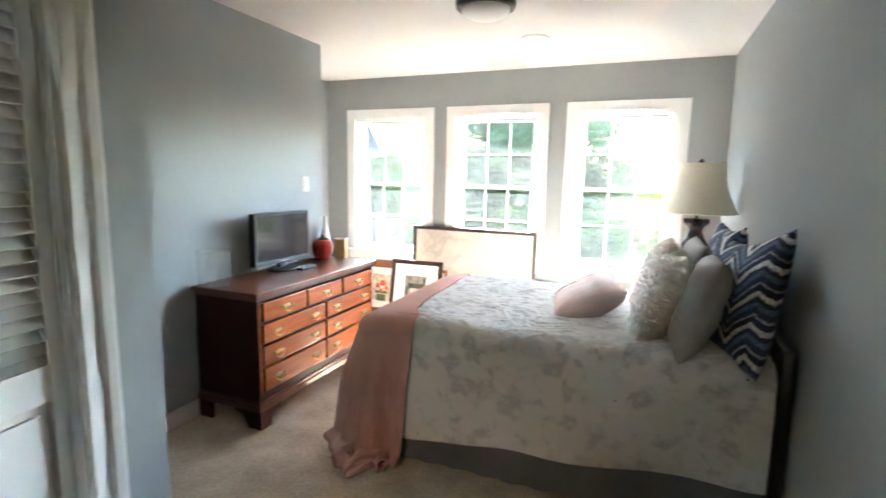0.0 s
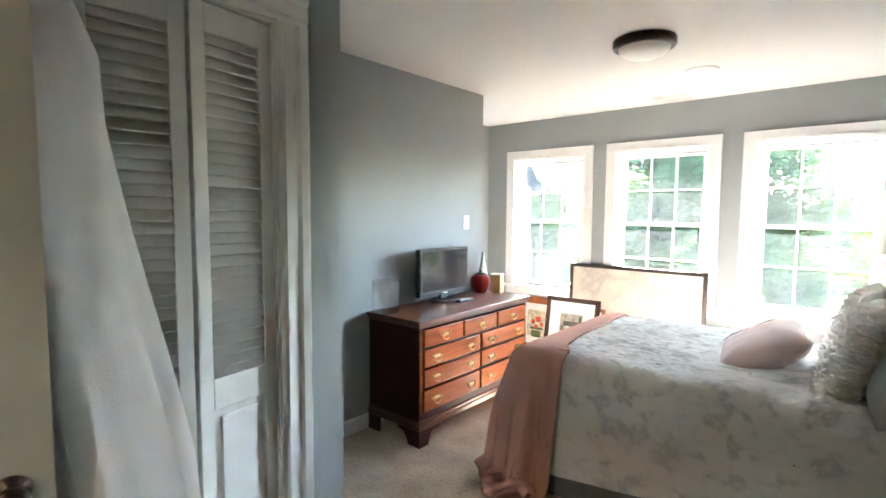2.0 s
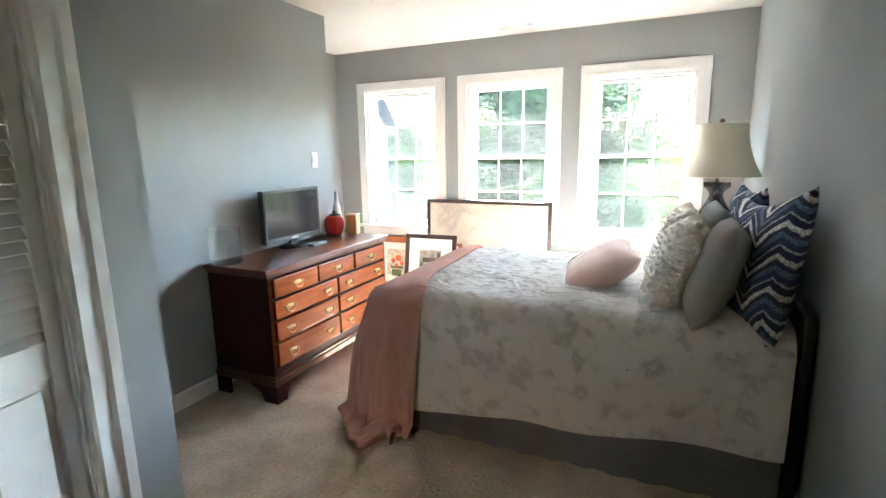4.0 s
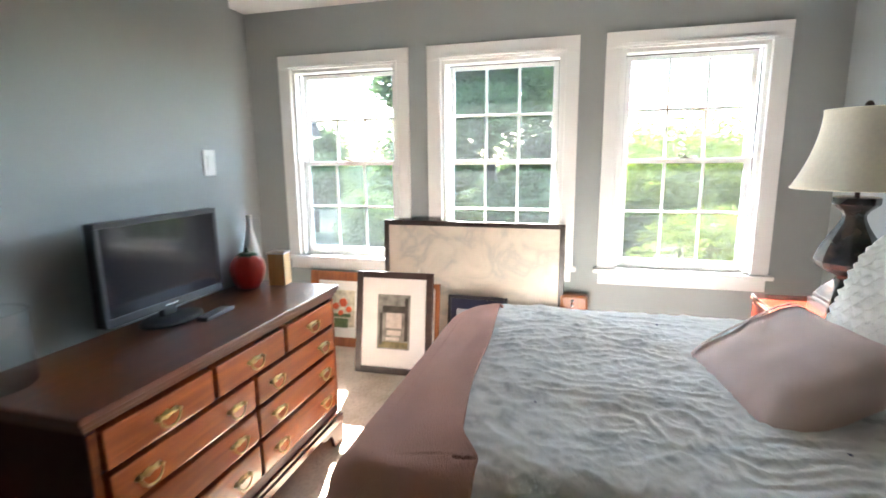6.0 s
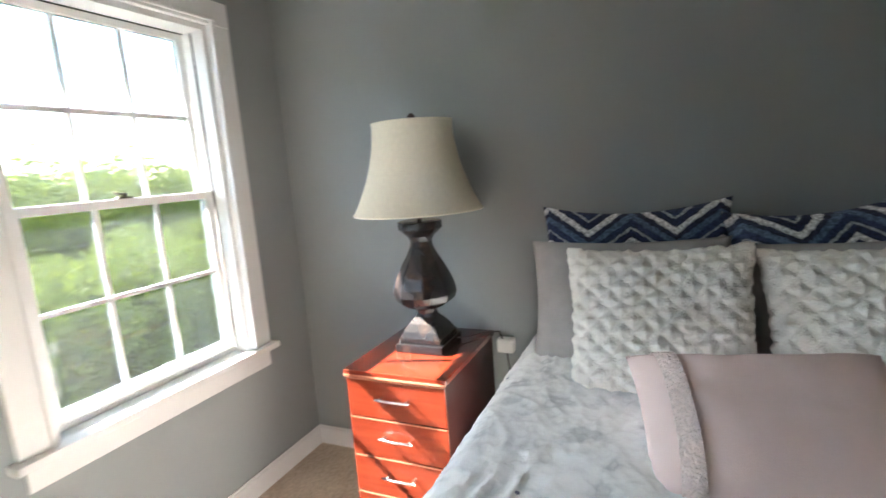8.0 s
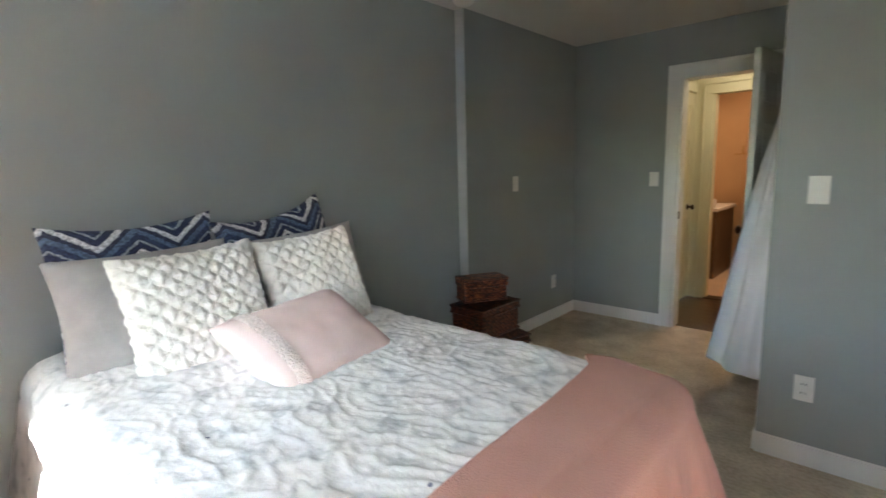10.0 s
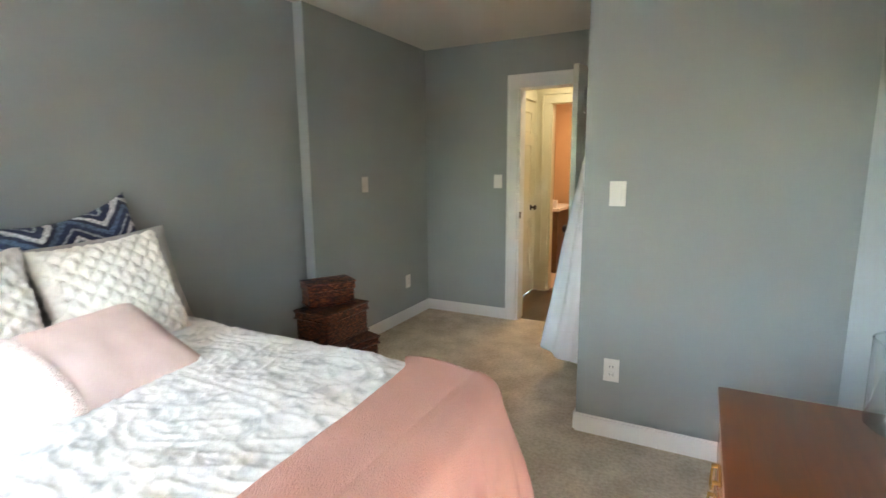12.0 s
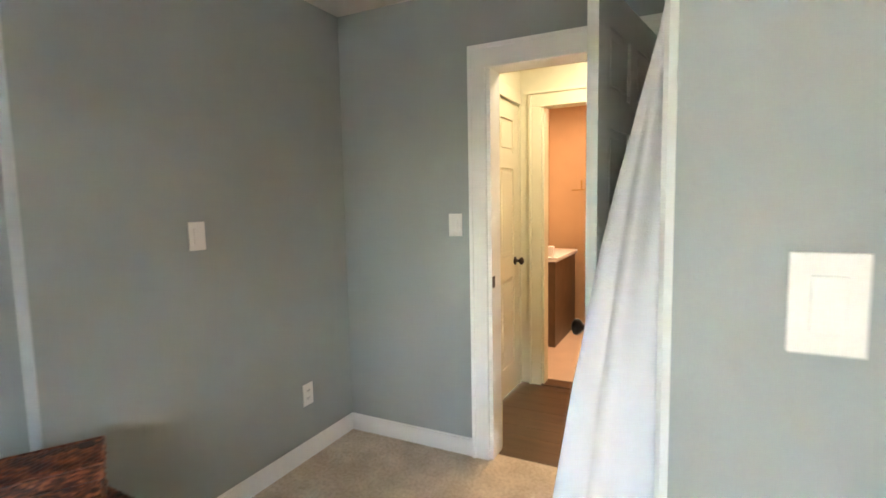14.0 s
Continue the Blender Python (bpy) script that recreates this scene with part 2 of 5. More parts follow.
def chevron_material():
    """Navy ikat cloth with white zigzag bands, from the cloth's own coordinates."""
    m = mat("navy_chevron", (0.05, 0.08, 0.2), 0.9)
    n, l = m.node_tree.nodes, m.node_tree.links
    b = n["Principled BSDF"]
    tc, sx = n.new("ShaderNodeTexCoord"), n.new("ShaderNodeSeparateXYZ")
    l.new(tc.outputs["Object"], sx.inputs[0])

    def op(kind, a, c=None):
        q = n.new("ShaderNodeMath")
        q.operation = kind
        for i, s in enumerate((a, c)):
            if s is None:
                continue
            if isinstance(s, (int, float)):
                q.inputs[i].default_value = s
            else:
                l.new(s, q.inputs[i])
        return q.outputs[0]

    zig = op("PINGPONG", op("ADD", sx.outputs[0], 2.03), 0.135)
    height = op("SUBTRACT", sx.outputs[1], op("MULTIPLY", zig, 0.72))
    t = n.new("ShaderNodeTexNoise")
    t.inputs["Scale"].default_value, t.inputs["Detail"].default_value = 55, 3
    l.new(tc.outputs["Object"], t.inputs["Vector"])
    height = op("ADD", height, op("MULTIPLY", op("SUBTRACT", t.outputs[0], 0.5), 0.018))
    band = op("FRACT", op("MULTIPLY", op("ADD", height, 3.0), 8.2))
    r = ramp(n, [(0.0, (0.62, 0.63, 0.63)), (0.13, (0.022, 0.032, 0.075)), (0.34, (0.30, 0.34, 0.38)), (0.42, (0.030, 0.045, 0.10)), (0.62, (0.085, 0.13, 0.21)), (0.80, (0.028, 0.036, 0.07)), (0.95, (0.48, 0.50, 0.52))], "CONSTANT")
    l.new(band, r.inputs[0])
    t2 = n.new("ShaderNodeTexNoise")
    t2.inputs["Scale"].default_value = 120
    l.new(tc.outputs["Object"], t2.inputs["Vector"])
    r2 = ramp(n, [(0.40, (0.75, 0.75, 0.75)), (0.60, (1.5, 1.5, 1.5))])
    l.new(t2.outputs[0], r2.inputs[0])
    mx = n.new("ShaderNodeMix")
    mx.data_type, mx.blend_type = "RGBA", "MULTIPLY"
    mx.inputs[0].default_value = 1.0
    l.new(r.outputs[0], mx.inputs[6])
    l.new(r2.outputs[0], mx.inputs[7])
    l.new(mx.outputs[2], b.inputs["Base Color"])
    return m


def wicker_material(name, k):
    m = mat(name, (0.16, 0.045, 0.018), 0.38)
    n, l = m.node_tree.nodes, m.node_tree.links
    tc = n.new("ShaderNodeTexCoord")
    t = n.new("ShaderNodeTexNoise")
    t.inputs["Scale"].default_value, t.inputs["Detail"].default_value = 30, 5
    mp = n.new("ShaderNodeMapping")
    mp.inputs["Scale"].default_value = (1, 1, 3.2)
    l.new(tc.outputs["Object"], mp.inputs[0])
    l.new(mp.outputs[0], t.inputs["Vector"])
    r = ramp(n, [(p, (a * k, b * k, c * k)) for p, (a, b, c) in ((0.38, (0.016, 0.0045, 0.003)), (0.52, (0.065, 0.016, 0.007)), (0.72, (0.20, 0.065, 0.023)))])
    l.new(t.outputs[0], r.inputs[0])
    l.new(r.outputs[0], n["Principled BSDF"].inputs["Base Color"])
    return m


def lamp_material():
    """Black lacquer, rubbed brown and pale in places."""
    m = mat("worn_black_lacquer", (0.02, 0.018, 0.018), 0.25)
    n, l = m.node_tree.nodes, m.node_tree.links
    tc = n.new("ShaderNodeTexCoord")
    t = n.new("ShaderNodeTexNoise")
    t.inputs["Scale"].default_value, t.inputs["Detail"].default_value = 14, 7
    l.new(tc.outputs["Object"], t.inputs["Vector"])
    r = ramp(n, [(0.48, (0.014, 0.013, 0.014)), (0.64, (0.032, 0.022, 0.018)), (0.76, (0.10, 0.065, 0.045))])
    l.new(t.outputs[0], r.inputs[0])
    b = n["Principled BSDF"]
    l.new(r.outputs[0], b.inputs["Base Color"])
    b.inputs["Coat Weight"].default_value = 0.1
    return m


def paper_material():
    m = mat("faint_map_print", (0.62, 0.56, 0.46), 0.8)
    n, l = m.node_tree.nodes, m.node_tree.links
    tc = n.new("ShaderNodeTexCoord")
    t = n.new("ShaderNodeTexNoise")
    t.inputs["Scale"].default_value, t.inputs["Detail"].default_value, t.inputs["Distortion"].default_value = 4, 7, 1.2
    l.new(tc.outputs["Object"], t.inputs["Vector"])
    r = ramp(n, [(0.40, (0.66, 0.60, 0.50)), (0.52, (0.60, 0.545, 0.45)), (0.60, (0.48, 0.46, 0.40)), (0.68, (0.63, 0.57, 0.47))])
    l.new(t.outputs[0], r.inputs[0])
    b = n["Principled BSDF"]
    l.new(r.outputs[0], b.inputs["Base Color"])
    b.inputs["Coat Weight"].default_value, b.inputs["Coat Roughness"].default_value = 0.25, 0.06
    return m


def glass_material(name, tint=(1, 1, 1), gloss=0.04, glare=0.0):
    """A thin pane: passes light straight through, mirrors more at a slant, and may carry a painted veil of glare."""
    m = bpy.data.materials.new(name)
    m.use_nodes = True
    n, l = m.node_tree.nodes, m.node_tree.links
    n.remove(n["Principled BSDF"])
    tr, gl, lw, mx = n.new("ShaderNodeBsdfTransparent"), n.new("ShaderNodeBsdfGlossy"), n.new("ShaderNodeLayerWeight"), n.new("ShaderNodeMixShader")
    tr.inputs[0].default_value = (*tint, 1)
    gl.inputs["Roughness"].default_value = 0.02
    pw, ma = n.new("ShaderNodeMath"), n.new("ShaderNodeMath")
    pw.operation, ma.operation = "POWER", "MULTIPLY_ADD"
    pw.inputs[1].default_value = 4.0
    ma.inputs[1].default_value, ma.inputs[2].default_value = 0.7, gloss
    l.new(lw.outputs["Facing"], pw.inputs[0])
    l.new(pw.outputs[0], ma.inputs[0])
    l.new(ma.outputs[0], mx.inputs[0])
    l.new(tr.outputs[0], mx.inputs[1])
    l.new(gl.outputs[0], mx.inputs[2])
    last = mx
    if glare:
        df, m2, t, tc = n.new("ShaderNodeBsdfTranslucent"), n.new("ShaderNodeMixShader"), n.new("ShaderNodeTexNoise"), n.new("ShaderNodeTexCoord")
        df.inputs[0].default_value = (0.85, 0.87, 0.88, 1)
        t.inputs["Scale"].default_value, t.inputs["Detail"].default_value = 3.0, 5
        l.new(tc.outputs["Object"], t.inputs["Vector"])
        mu = n.new("ShaderNodeMath")
        mu.operation = "MULTIPLY"
        mu.inputs[1].default_value = glare * 2
        l.new(t.outputs[0], mu.inputs[0])
        l.new(mu.outputs[0], m2.inputs[0])
        l.new(mx.outputs[0], m2.inputs[1])
        l.new(df.outputs[0], m2.inputs[2])
        last = m2
    l.new(last.outputs[0], n["Material Output"].inputs[0])
    return m


M["carpet"], M["quilt"], M["throw"], M["chevron"] = carpet_material(), quilt_material(), throw_material(), chevron_material()
M["wicker"], M["wicker_tan"], M["lamp"], M["paper"] = wicker_material("dark_wicker", 1.15), wicker_material("tan_wicker", 2.0), lamp_material(), paper_material()
# Dark tint dims the bright view outside; a pale veil imitates glare on it.
M["glass"] = glass_material("window_glass", (0.31, 0.325, 0.32), 0.03, 0.0042)
M["vase_glass"] = glass_material("vase_glass", (0.93, 0.95, 0.955), 0.12)


# ---- mesh helpers ----
def box(bm, x0, x1, y0, y1, z0, z1, bevel=0.0, m=None):
    """A box from its bounds, its edges rounded by bevel, then moved by m."""
    vs = bmesh.ops.create_cube(bm, size=1)["verts"]
    bmesh.ops.transform(bm, matrix=Matrix.Translation(((x0 + x1) / 2, (y0 + y1) / 2, (z0 + z1) / 2)) @ Matrix.Diagonal((x1 - x0, y1 - y0, z1 - z0, 1)), verts=vs)
    if m is not None:
        bmesh.ops.transform(bm, matrix=m, verts=vs)
    if bevel:
        edges = list({e for v in vs for e in v.link_edges})
        bmesh.ops.bevel(bm, geom=edges, offset=bevel, segments=2, affect="EDGES", profile=0.6)


def lathe(bm, profile, n=32, cx=0, cy=0, turn=0.0, close=True):
    """A body of n sides turned about the vertical through (cx, cy), from (radius, height) pairs."""
    rings = []
    for r, z in profile:
        rings.append([bm.verts.new((cx + r * math.cos(2 * math.pi * i / n + turn), cy + r * math.sin(2 * math.pi * i / n + turn), z)) for i in range(n)])
    for a, b in zip(rings, rings[1:]):
        for i in range(n):
            bm.faces.new((a[i], a[(i + 1) % n], b[(i + 1) % n], b[i]))
    if close:
        bm.faces.new(rings[0][::-1])
        bm.faces.new(rings[-1])


def tube(bm, pts, r, n=8):
    """A round bar along a line of points."""
    pts = [Vector(p) for p in pts]
    rings = []
    for i, p in enumerate(pts):
        d = (pts[min(i + 1, len(pts) - 1)] - pts[max(i - 1, 0)]).normalized()
        up = Vector((0, 0, 1)) if abs(d.z) < 0.9 else Vector((1, 0, 0))
        a = d.cross(up).normalized()
        b = d.cross(a)
        rings.append([bm.verts.new(p + (a * math.cos(2 * math.pi * k / n) + b * math.sin(2 * math.pi * k / n)) * r) for k in range(n)])
    for a, b in zip(rings, rings[1:]):
        for k in range(n):
            bm.faces.new((a[k], a[(k + 1) % n], b[(k + 1) % n], b[k]))
    bm.faces.new(rings[0][::-1])
    bm.faces.new(rings[-1])


def sheet(bm, nu, nv, f, closed_u=False):
    """A grid of nu x nv cells whose vertex (i, j) stands at f(i / nu, j / nv)."""
    g = [[bm.verts.new(f(i / nu, j / nv)) for j in range(nv + 1)] for i in range(nu + (0 if closed_u else 1))]
    for i in range(nu):
        k = (i + 1) % len(g)
        for j in range(nv):
            bm.faces.new((g[i][j], g[k][j], g[k][j + 1], g[i][j + 1]))
    return g


def part(name, bm, material, parent=None, label="", smooth=False, at=None):
    """Links a bmesh as one mesh object."""
    me = bpy.data.meshes.new(name)
    bmesh.ops.recalc_face_normals(bm, faces=bm.faces)
    bm.to_mesh(me)
    bm.free()
    me.materials.append(material)
    if smooth:
        me.polygons.foreach_set("use_smooth", [True] * len(me.polygons))
    ob = new(name, me)
    ob.parent = parent
    if at is not None:
        ob.matrix_basis = at
    return tagged(ob, label)


def boxes(name, material, parent, bounds, bevel=0.0, label="", m=None):
    bm = bmesh.new()
    for b in bounds:
        box(bm, *b, bevel=bevel, m=m)
    return part(name, bm, material, parent, label)


def thing(name, label, category, group="", at=None, kind=""):
    ob = new(name)
    if at is not None:
        ob.matrix_basis = at
    return tagged(ob, label, category, group, kind)


def setting(ob, label, category):
    return tagged(ob, label, category, kind="structure")


def wall(name, axis, p0, p1, a0, a1, z0, z1, holes=(), material=None, label="gray-blue painted plaster wall"):
    """A wall between p0 and p1 across its axis, from a0 to a1 along, with (a0, a1, z0, z1) holes."""
    us = sorted({a0, a1, *[h[0] for h in holes], *[h[1] for h in holes]})
    zs = sorted({z0, z1, *[h[2] for h in holes], *[h[3] for h in holes]})
    solid = lambda i, j: 0 <= i < len(us) - 1 and 0 <= j < len(zs) - 1 and not any(h[0] <= us[i] < h[1] and h[2] <= zs[j] < h[3] for h in holes)
    bm, made = bmesh.new(), {}

    def v(u, p, z):
        k = (u, p, z)
        if k not in made:
            made[k] = bm.verts.new((p, u, z) if axis == "x" else (u, p, z))
        return made[k]

    for i in range(len(us) - 1):
        for j in range(len(zs) - 1):
            if not solid(i, j):
                continue
            a, b, c, d = us[i], us[i + 1], zs[j], zs[j + 1]
            for p in (p0, p1):
                bm.faces.new((v(a, p, c), v(b, p, c), v(b, p, d), v(a, p, d)))
            for u, ok in ((a, solid(i - 1, j)), (b, solid(i + 1, j))):
                if not ok:
                    bm.faces.new((v(u, p0, c), v(u, p1, c), v(u, p1, d), v(u, p0, d)))
            for z, ok in ((c, solid(i, j - 1)), (d, solid(i, j + 1))):
                if not ok:
                    bm.faces.new((v(a, p0, z), v(b, p0, z), v(b, p1, z), v(a, p1, z)))
    return setting(part(name, bm, material or M["wall"]), label, "wall")


# ---- structure ----
H = 2.42
X_BED, X_DOOR, Y_STEP = 1.362, 1.284, 1.845
Y_WIN, Y_DOOR, X_CLOSET, Y_NOOK = 5.51, 0.266, -0.53, 1.925
X_WEST, Y_JOG, X_RECESS = -1.61, 4.25, -2.44
WINDOWS = [(-2.178, -1.185), (-1.052, -0.065), (0.089, 1.076)]
W_IN, W_SILL, W_HEAD = 0.092, 0.655, 2.018

wall("wall_north", "y", Y_WIN, Y_WIN + 0.16, -2.6, 1.55, 0, H, [(a + W_IN, b - W_IN, W_SILL, W_HEAD) for a, b in WINDOWS])
wall("wall_east", "x", X_BED, X_BED + 0.2, Y_STEP, Y_WIN, 0, H)
wall("wall_east_step", "x", X_DOOR, X_BED + 0.2, Y_DOOR, Y_STEP, 0, H)
wall("wall_south", "y", 0.146, Y_DOOR, -0.65, X_BED + 0.2, 0, H, [(-0.42, 0.385, 0, 2.04)])
wall("wall_closet", "x", X_CLOSET - 0.12, X_CLOSET, Y_DOOR, Y_NOOK, 0, H, [(0.62, 1.675, 0, 2.03)])
wall("wall_nook", "y", Y_NOOK - 0.12, Y_NOOK, X_WEST - 0.12, X_CLOSET - 0.12, 0, H)
wall("wall_west", "x", X_WEST - 0.12, X_WEST, Y_NOOK, Y_JOG - 0.12, 0, H)
wall("wall_jog", "y", Y_JOG - 0.12, Y_JOG, X_RECESS - 0.12, X_WEST, 0, H)
wall("wall_recess", "x", X_RECESS - 0.12, X_RECESS, Y_JOG, Y_WIN, 0, H)
wall("closet_back", "x", -1.35, -1.27, 0.146, Y_NOOK - 0.12, 0, H, material=M["dark_int"], label="plain closet back wall")
wall("closet_side", "y", 0.146, Y_DOOR, -1.27, -0.65, 0, H, material=M["dark_int"], label="plain closet side wall")
wall("hall_wall_east", "x", 0.585, 0.70, -1.0, 0.146, 0, H, [(-0.86, -0.05, 0, 2.04)], M["hall_paint"], "cream painted hall wall")
wall("hall_wall_west", "x", -1.5, -1.4, -1.0, 0.146, 0, H, material=M["hall_paint"], label="cream painted hall wall")
wall("hall_wall_south", "y", -1.0, -0.9, -1.5, 0.585, 0, H, [(-0.33, 0.43, 0, 2.04)], M["hall_paint"], "cream painted hall wall")
wall("hall_north_lining", "y", 0.136, 0.146, -1.4, 0.585, 0, H, [(-0.42, 0.385, 0, 2.04)], M["hall_paint"], "cream painted hall wall")
wall("bath_wall_east", "x", 0.90, 1.0, -2.9, -1.0, 0, H, material=M["bath_paint"], label="warm painted bathroom wall")
wall("bath_wall_west", "x", -0.75, -0.65, -2.9, -1.0, 0, H, material=M["bath_paint"], label="warm painted bathroom wall")
wall("bath_wall_south", "y", -3.0, -2.9, -0.75, 1.0, 0, H, material=M["bath_paint"], label="warm painted bathroom wall")
wall("bath_wall_north", "y", -1.01, -1.0, -0.65, 0.90, 0, H, [(-0.33, 0.43, 0, 2.04)], M["bath_paint"], "warm painted bathroom wall")

setting(boxes("ceiling", M["ceiling"], None, [(-2.6, 1.6, -3.0, Y_WIN + 0.2, H, H + 0.12)]), "white painted plaster ceiling", "ceiling")
setting(boxes("floor", M["carpet"], None, [(-2.6, 1.6, 0.20, Y_WIN + 0.1, -0.10, 0)]), "beige cut-pile carpet", "carpet")
setting(boxes("hall_floor_base", M["hardwood"], None, [(-1.5, 0.9, -1.02, 0.20, -0.10, -0.012)]), "dark hall subfloor", "floor")
setting(boxes("bath_floor", M["bath_tile"], None, [(-0.75, 1.0, -3.0, -1.02, -0.10, 0.0)]), "pale tiled bathroom floor", "floor")
setting(boxes("threshold", M["hardwood"], None, [(-0.33, 0.43, -1.02, -0.88, -0.01, 0.008)], 0.003), "dark wooden threshold", "threshold")

# Unseen overhang, added to keep high sun off the bed and lamp.
setting(boxes("sun_block_eave", M["white"], None, [(-3.2, 2.2, Y_WIN + 0.17, 6.45, 2.45, 2.60)], 0.005), "unseen white eave added above the windows to block high sun", "eave")

# baseboards
T = 0.014


def baseboard(name, x0, x1, y0, y1):
    bm = bmesh.new()
    box(bm, x0, x1, y0, y1, 0, 0.088)
    sx, sy = (0.004 if x1 - x0 < 0.05 else 0), (0.004 if y1 - y0 < 0.05 else 0)
    box(bm, x0 + sx, x1 - sx, y0 + sy, y1 - sy, 0.088, 0.100, 0.003)
    return setting(part(name, bm, M["white"]), "white painted wooden baseboard", "baseboard")


baseboard("baseboard", X_RECESS + T, X_BED - T, Y_WIN - T, Y_WIN)
baseboard("baseboard", X_BED - T, X_BED, Y_STEP, Y_WIN)
baseboard("baseboard", X_DOOR - T, X_DOOR, Y_DOOR + T, Y_STEP)
baseboard("baseboard", X_DOOR, X_BED - T, Y_STEP, Y_STEP + T)
# Thin sheet in a lighter wall colour: window light painted onto the step's face.
setting(boxes("lit_step_face", mat("lit_step_paint", (0.47, 0.50, 0.50), 0.8, var=0.03, scale=3), None, [(X_DOOR + 0.001, X_BED, Y_STEP, Y_STEP + 0.004, 0.102, H)]), "face of the wall step, colour lightened for window light", "trim")
baseboard("baseboard", 0.478, X_DOOR, Y_DOOR, Y_DOOR + T)
baseboard("baseboard", X_WEST + T, X_CLOSET, Y_NOOK, Y_NOOK + T)
baseboard("baseboard", X_CLOSET, X_CLOSET + T, 1.785, Y_NOOK)
baseboard("baseboard", X_WEST, X_WEST + T, Y_NOOK, Y_JOG)
baseboard("baseboard", X_RECESS, X_WEST + T, Y_JOG, Y_JOG + T)
baseboard("baseboard", X_RECESS, X_RECESS + T, Y_JOG + T, Y_WIN)


# ---- windows ----
def window(name, x0, x1, label):
    """A double-hung window, three panes by two in each sash, with casing, stool and apron."""
    w = setting(new(name), label, "window")
    a, b = x0 + W_IN, x1 - W_IN
    zt, zs, top = W_HEAD, W_SILL, 2.108
    y = Y_WIN
    boxes("casing", M["white"], w, [(x0, a + 0.006, y - 0.022, y, zs, zt - 0.006), (b - 0.006, x1, y - 0.022, y, zs, zt - 0.006), (x0, x1, y - 0.024, y, zt - 0.006, top)], 0.003)
    boxes("casing_bead", M["white"], w, [(a - 0.012, a + 0.006, y - 0.032, y - 0.022, zs, zt + 0.006), (b - 0.006, b + 0.012, y - 0.032, y - 0.022, zs, zt + 0.006), (a - 0.012, b + 0.012, y - 0.034, y - 0.024, zt + 0.006, zt + 0.022)], 0.003)
    boxes("window_sill", M["white"], w, [(x0 - 0.022, x1 + 0.022, y - 0.055, y + 0.061, zs - 0.022, zs + 0.004), (x0 + 0.01, x1 - 0.01, y - 0.020, y, zs - 0.100, zs - 0.022)], 0.004)
    boxes("window_frame", M["white"], w, [(a, a + 0.028, y, y + 0.15, zs, zt), (b - 0.028, b, y, y + 0.15, zs, zt), (a + 0.028, b - 0.028, y, y + 0.15, zt - 0.028, zt), (a + 0.028, b - 0.028, y + 0.0615, y + 0.15, zs, zs + 0.018)])
    # Dark side tracks, and a dark bar at the head painting a shadow line.
    boxes("track_and_shadow_line", M["dark"], w, [(a + 0.028, a + 0.033, y + 0.060, y + 0.064, zs + 0.02, zt - 0.03), (b - 0.033, b - 0.028, y + 0.060, y + 0.064, zs + 0.02, zt - 0.03), (a + 0.034, b - 0.034, y + 0.100, y + 0.104, zt - 0.034, zt - 0.028)])
    mid = 1.345
    for sash, sy, s0, s1 in (("lower_sash", y + 0.062, zs + 0.019, mid + 0.015), ("upper_sash", y + 0.100, mid - 0.015, zt - 0.030)):
        c0, c1, t, bot = a + 0.035, b - 0.035, 0.034, 0.045
        d = sy + 0.032
        g0, g1, h0, h1 = c0 + t, c1 - t, s0 + (bot if sash == "lower_sash" else 0.030), s1 - 0.030
        fr = boxes(sash, M["white"], w, [(c0, g0, sy, d, s0, s1), (g1, c1, sy, d, s0, s1), (g0, g1, sy, d, s0, h0), (g0, g1, sy, d, h1, s1)], 0.003)
        mun = []
        for k in (1, 2):
            mx = g0 + (g1 - g0) * k / 3
            mun.append((mx - 0.008, mx + 0.008, sy + 0.008, d - 0.004, h0, h1))
        mz = (h0 + h1) / 2
        boxes("muntin", M["white"], fr, mun, 0.002)
        boxes("muntin", M["white"], fr, [(g0, g1, sy + 0.006, d - 0.002, mz - 0.008, mz + 0.008)], 0.002)
        for i in range(3):
            for j in range(2):
                p = boxes("pane", M["glass"], fr, [(g0 + (g1 - g0) * i / 3 + 0.008 * (i > 0), g0 + (g1 - g0) * (i + 1) / 3 - 0.008 * (i < 2), sy + 0.014, sy + 0.017, h0 + (h1 - h0) * j / 2 + 0.008 * j, h0 + (h1 - h0) * (j + 1) / 2 - 0.008 * (1 - j))])
                p.visible_shadow = False
    bm = bmesh.new()
    c = (a + b) / 2
    box(bm, c - 0.028, c + 0.028, y + 0.064, y + 0.086, mid + 0.015, mid + 0.022, 0.002)
    lathe(bm, [(0.009, mid + 0.022), (0.009, mid + 0.034), (0.005, mid + 0.036)], 12, c, y + 0.075)
    tube(bm, [(c, y + 0.075, mid + 0.030), (c - 0.03, y + 0.066, mid + 0.034), (c - 0.042, y + 0.060, mid + 0.040)], 0.004)
    part("sash_lock", bm, M["bronze"], w, "small dark bronze sash lock", True)
    return w


window("window_1", *WINDOWS[0], "white double-hung window with six-pane sashes, above leaning frames")
window("window_2", *WINDOWS[1], "white double-hung window with six-pane sashes, behind the large print")
window("window_3", *WINDOWS[2], "white double-hung window with six-pane sashes, beside the nightstand")


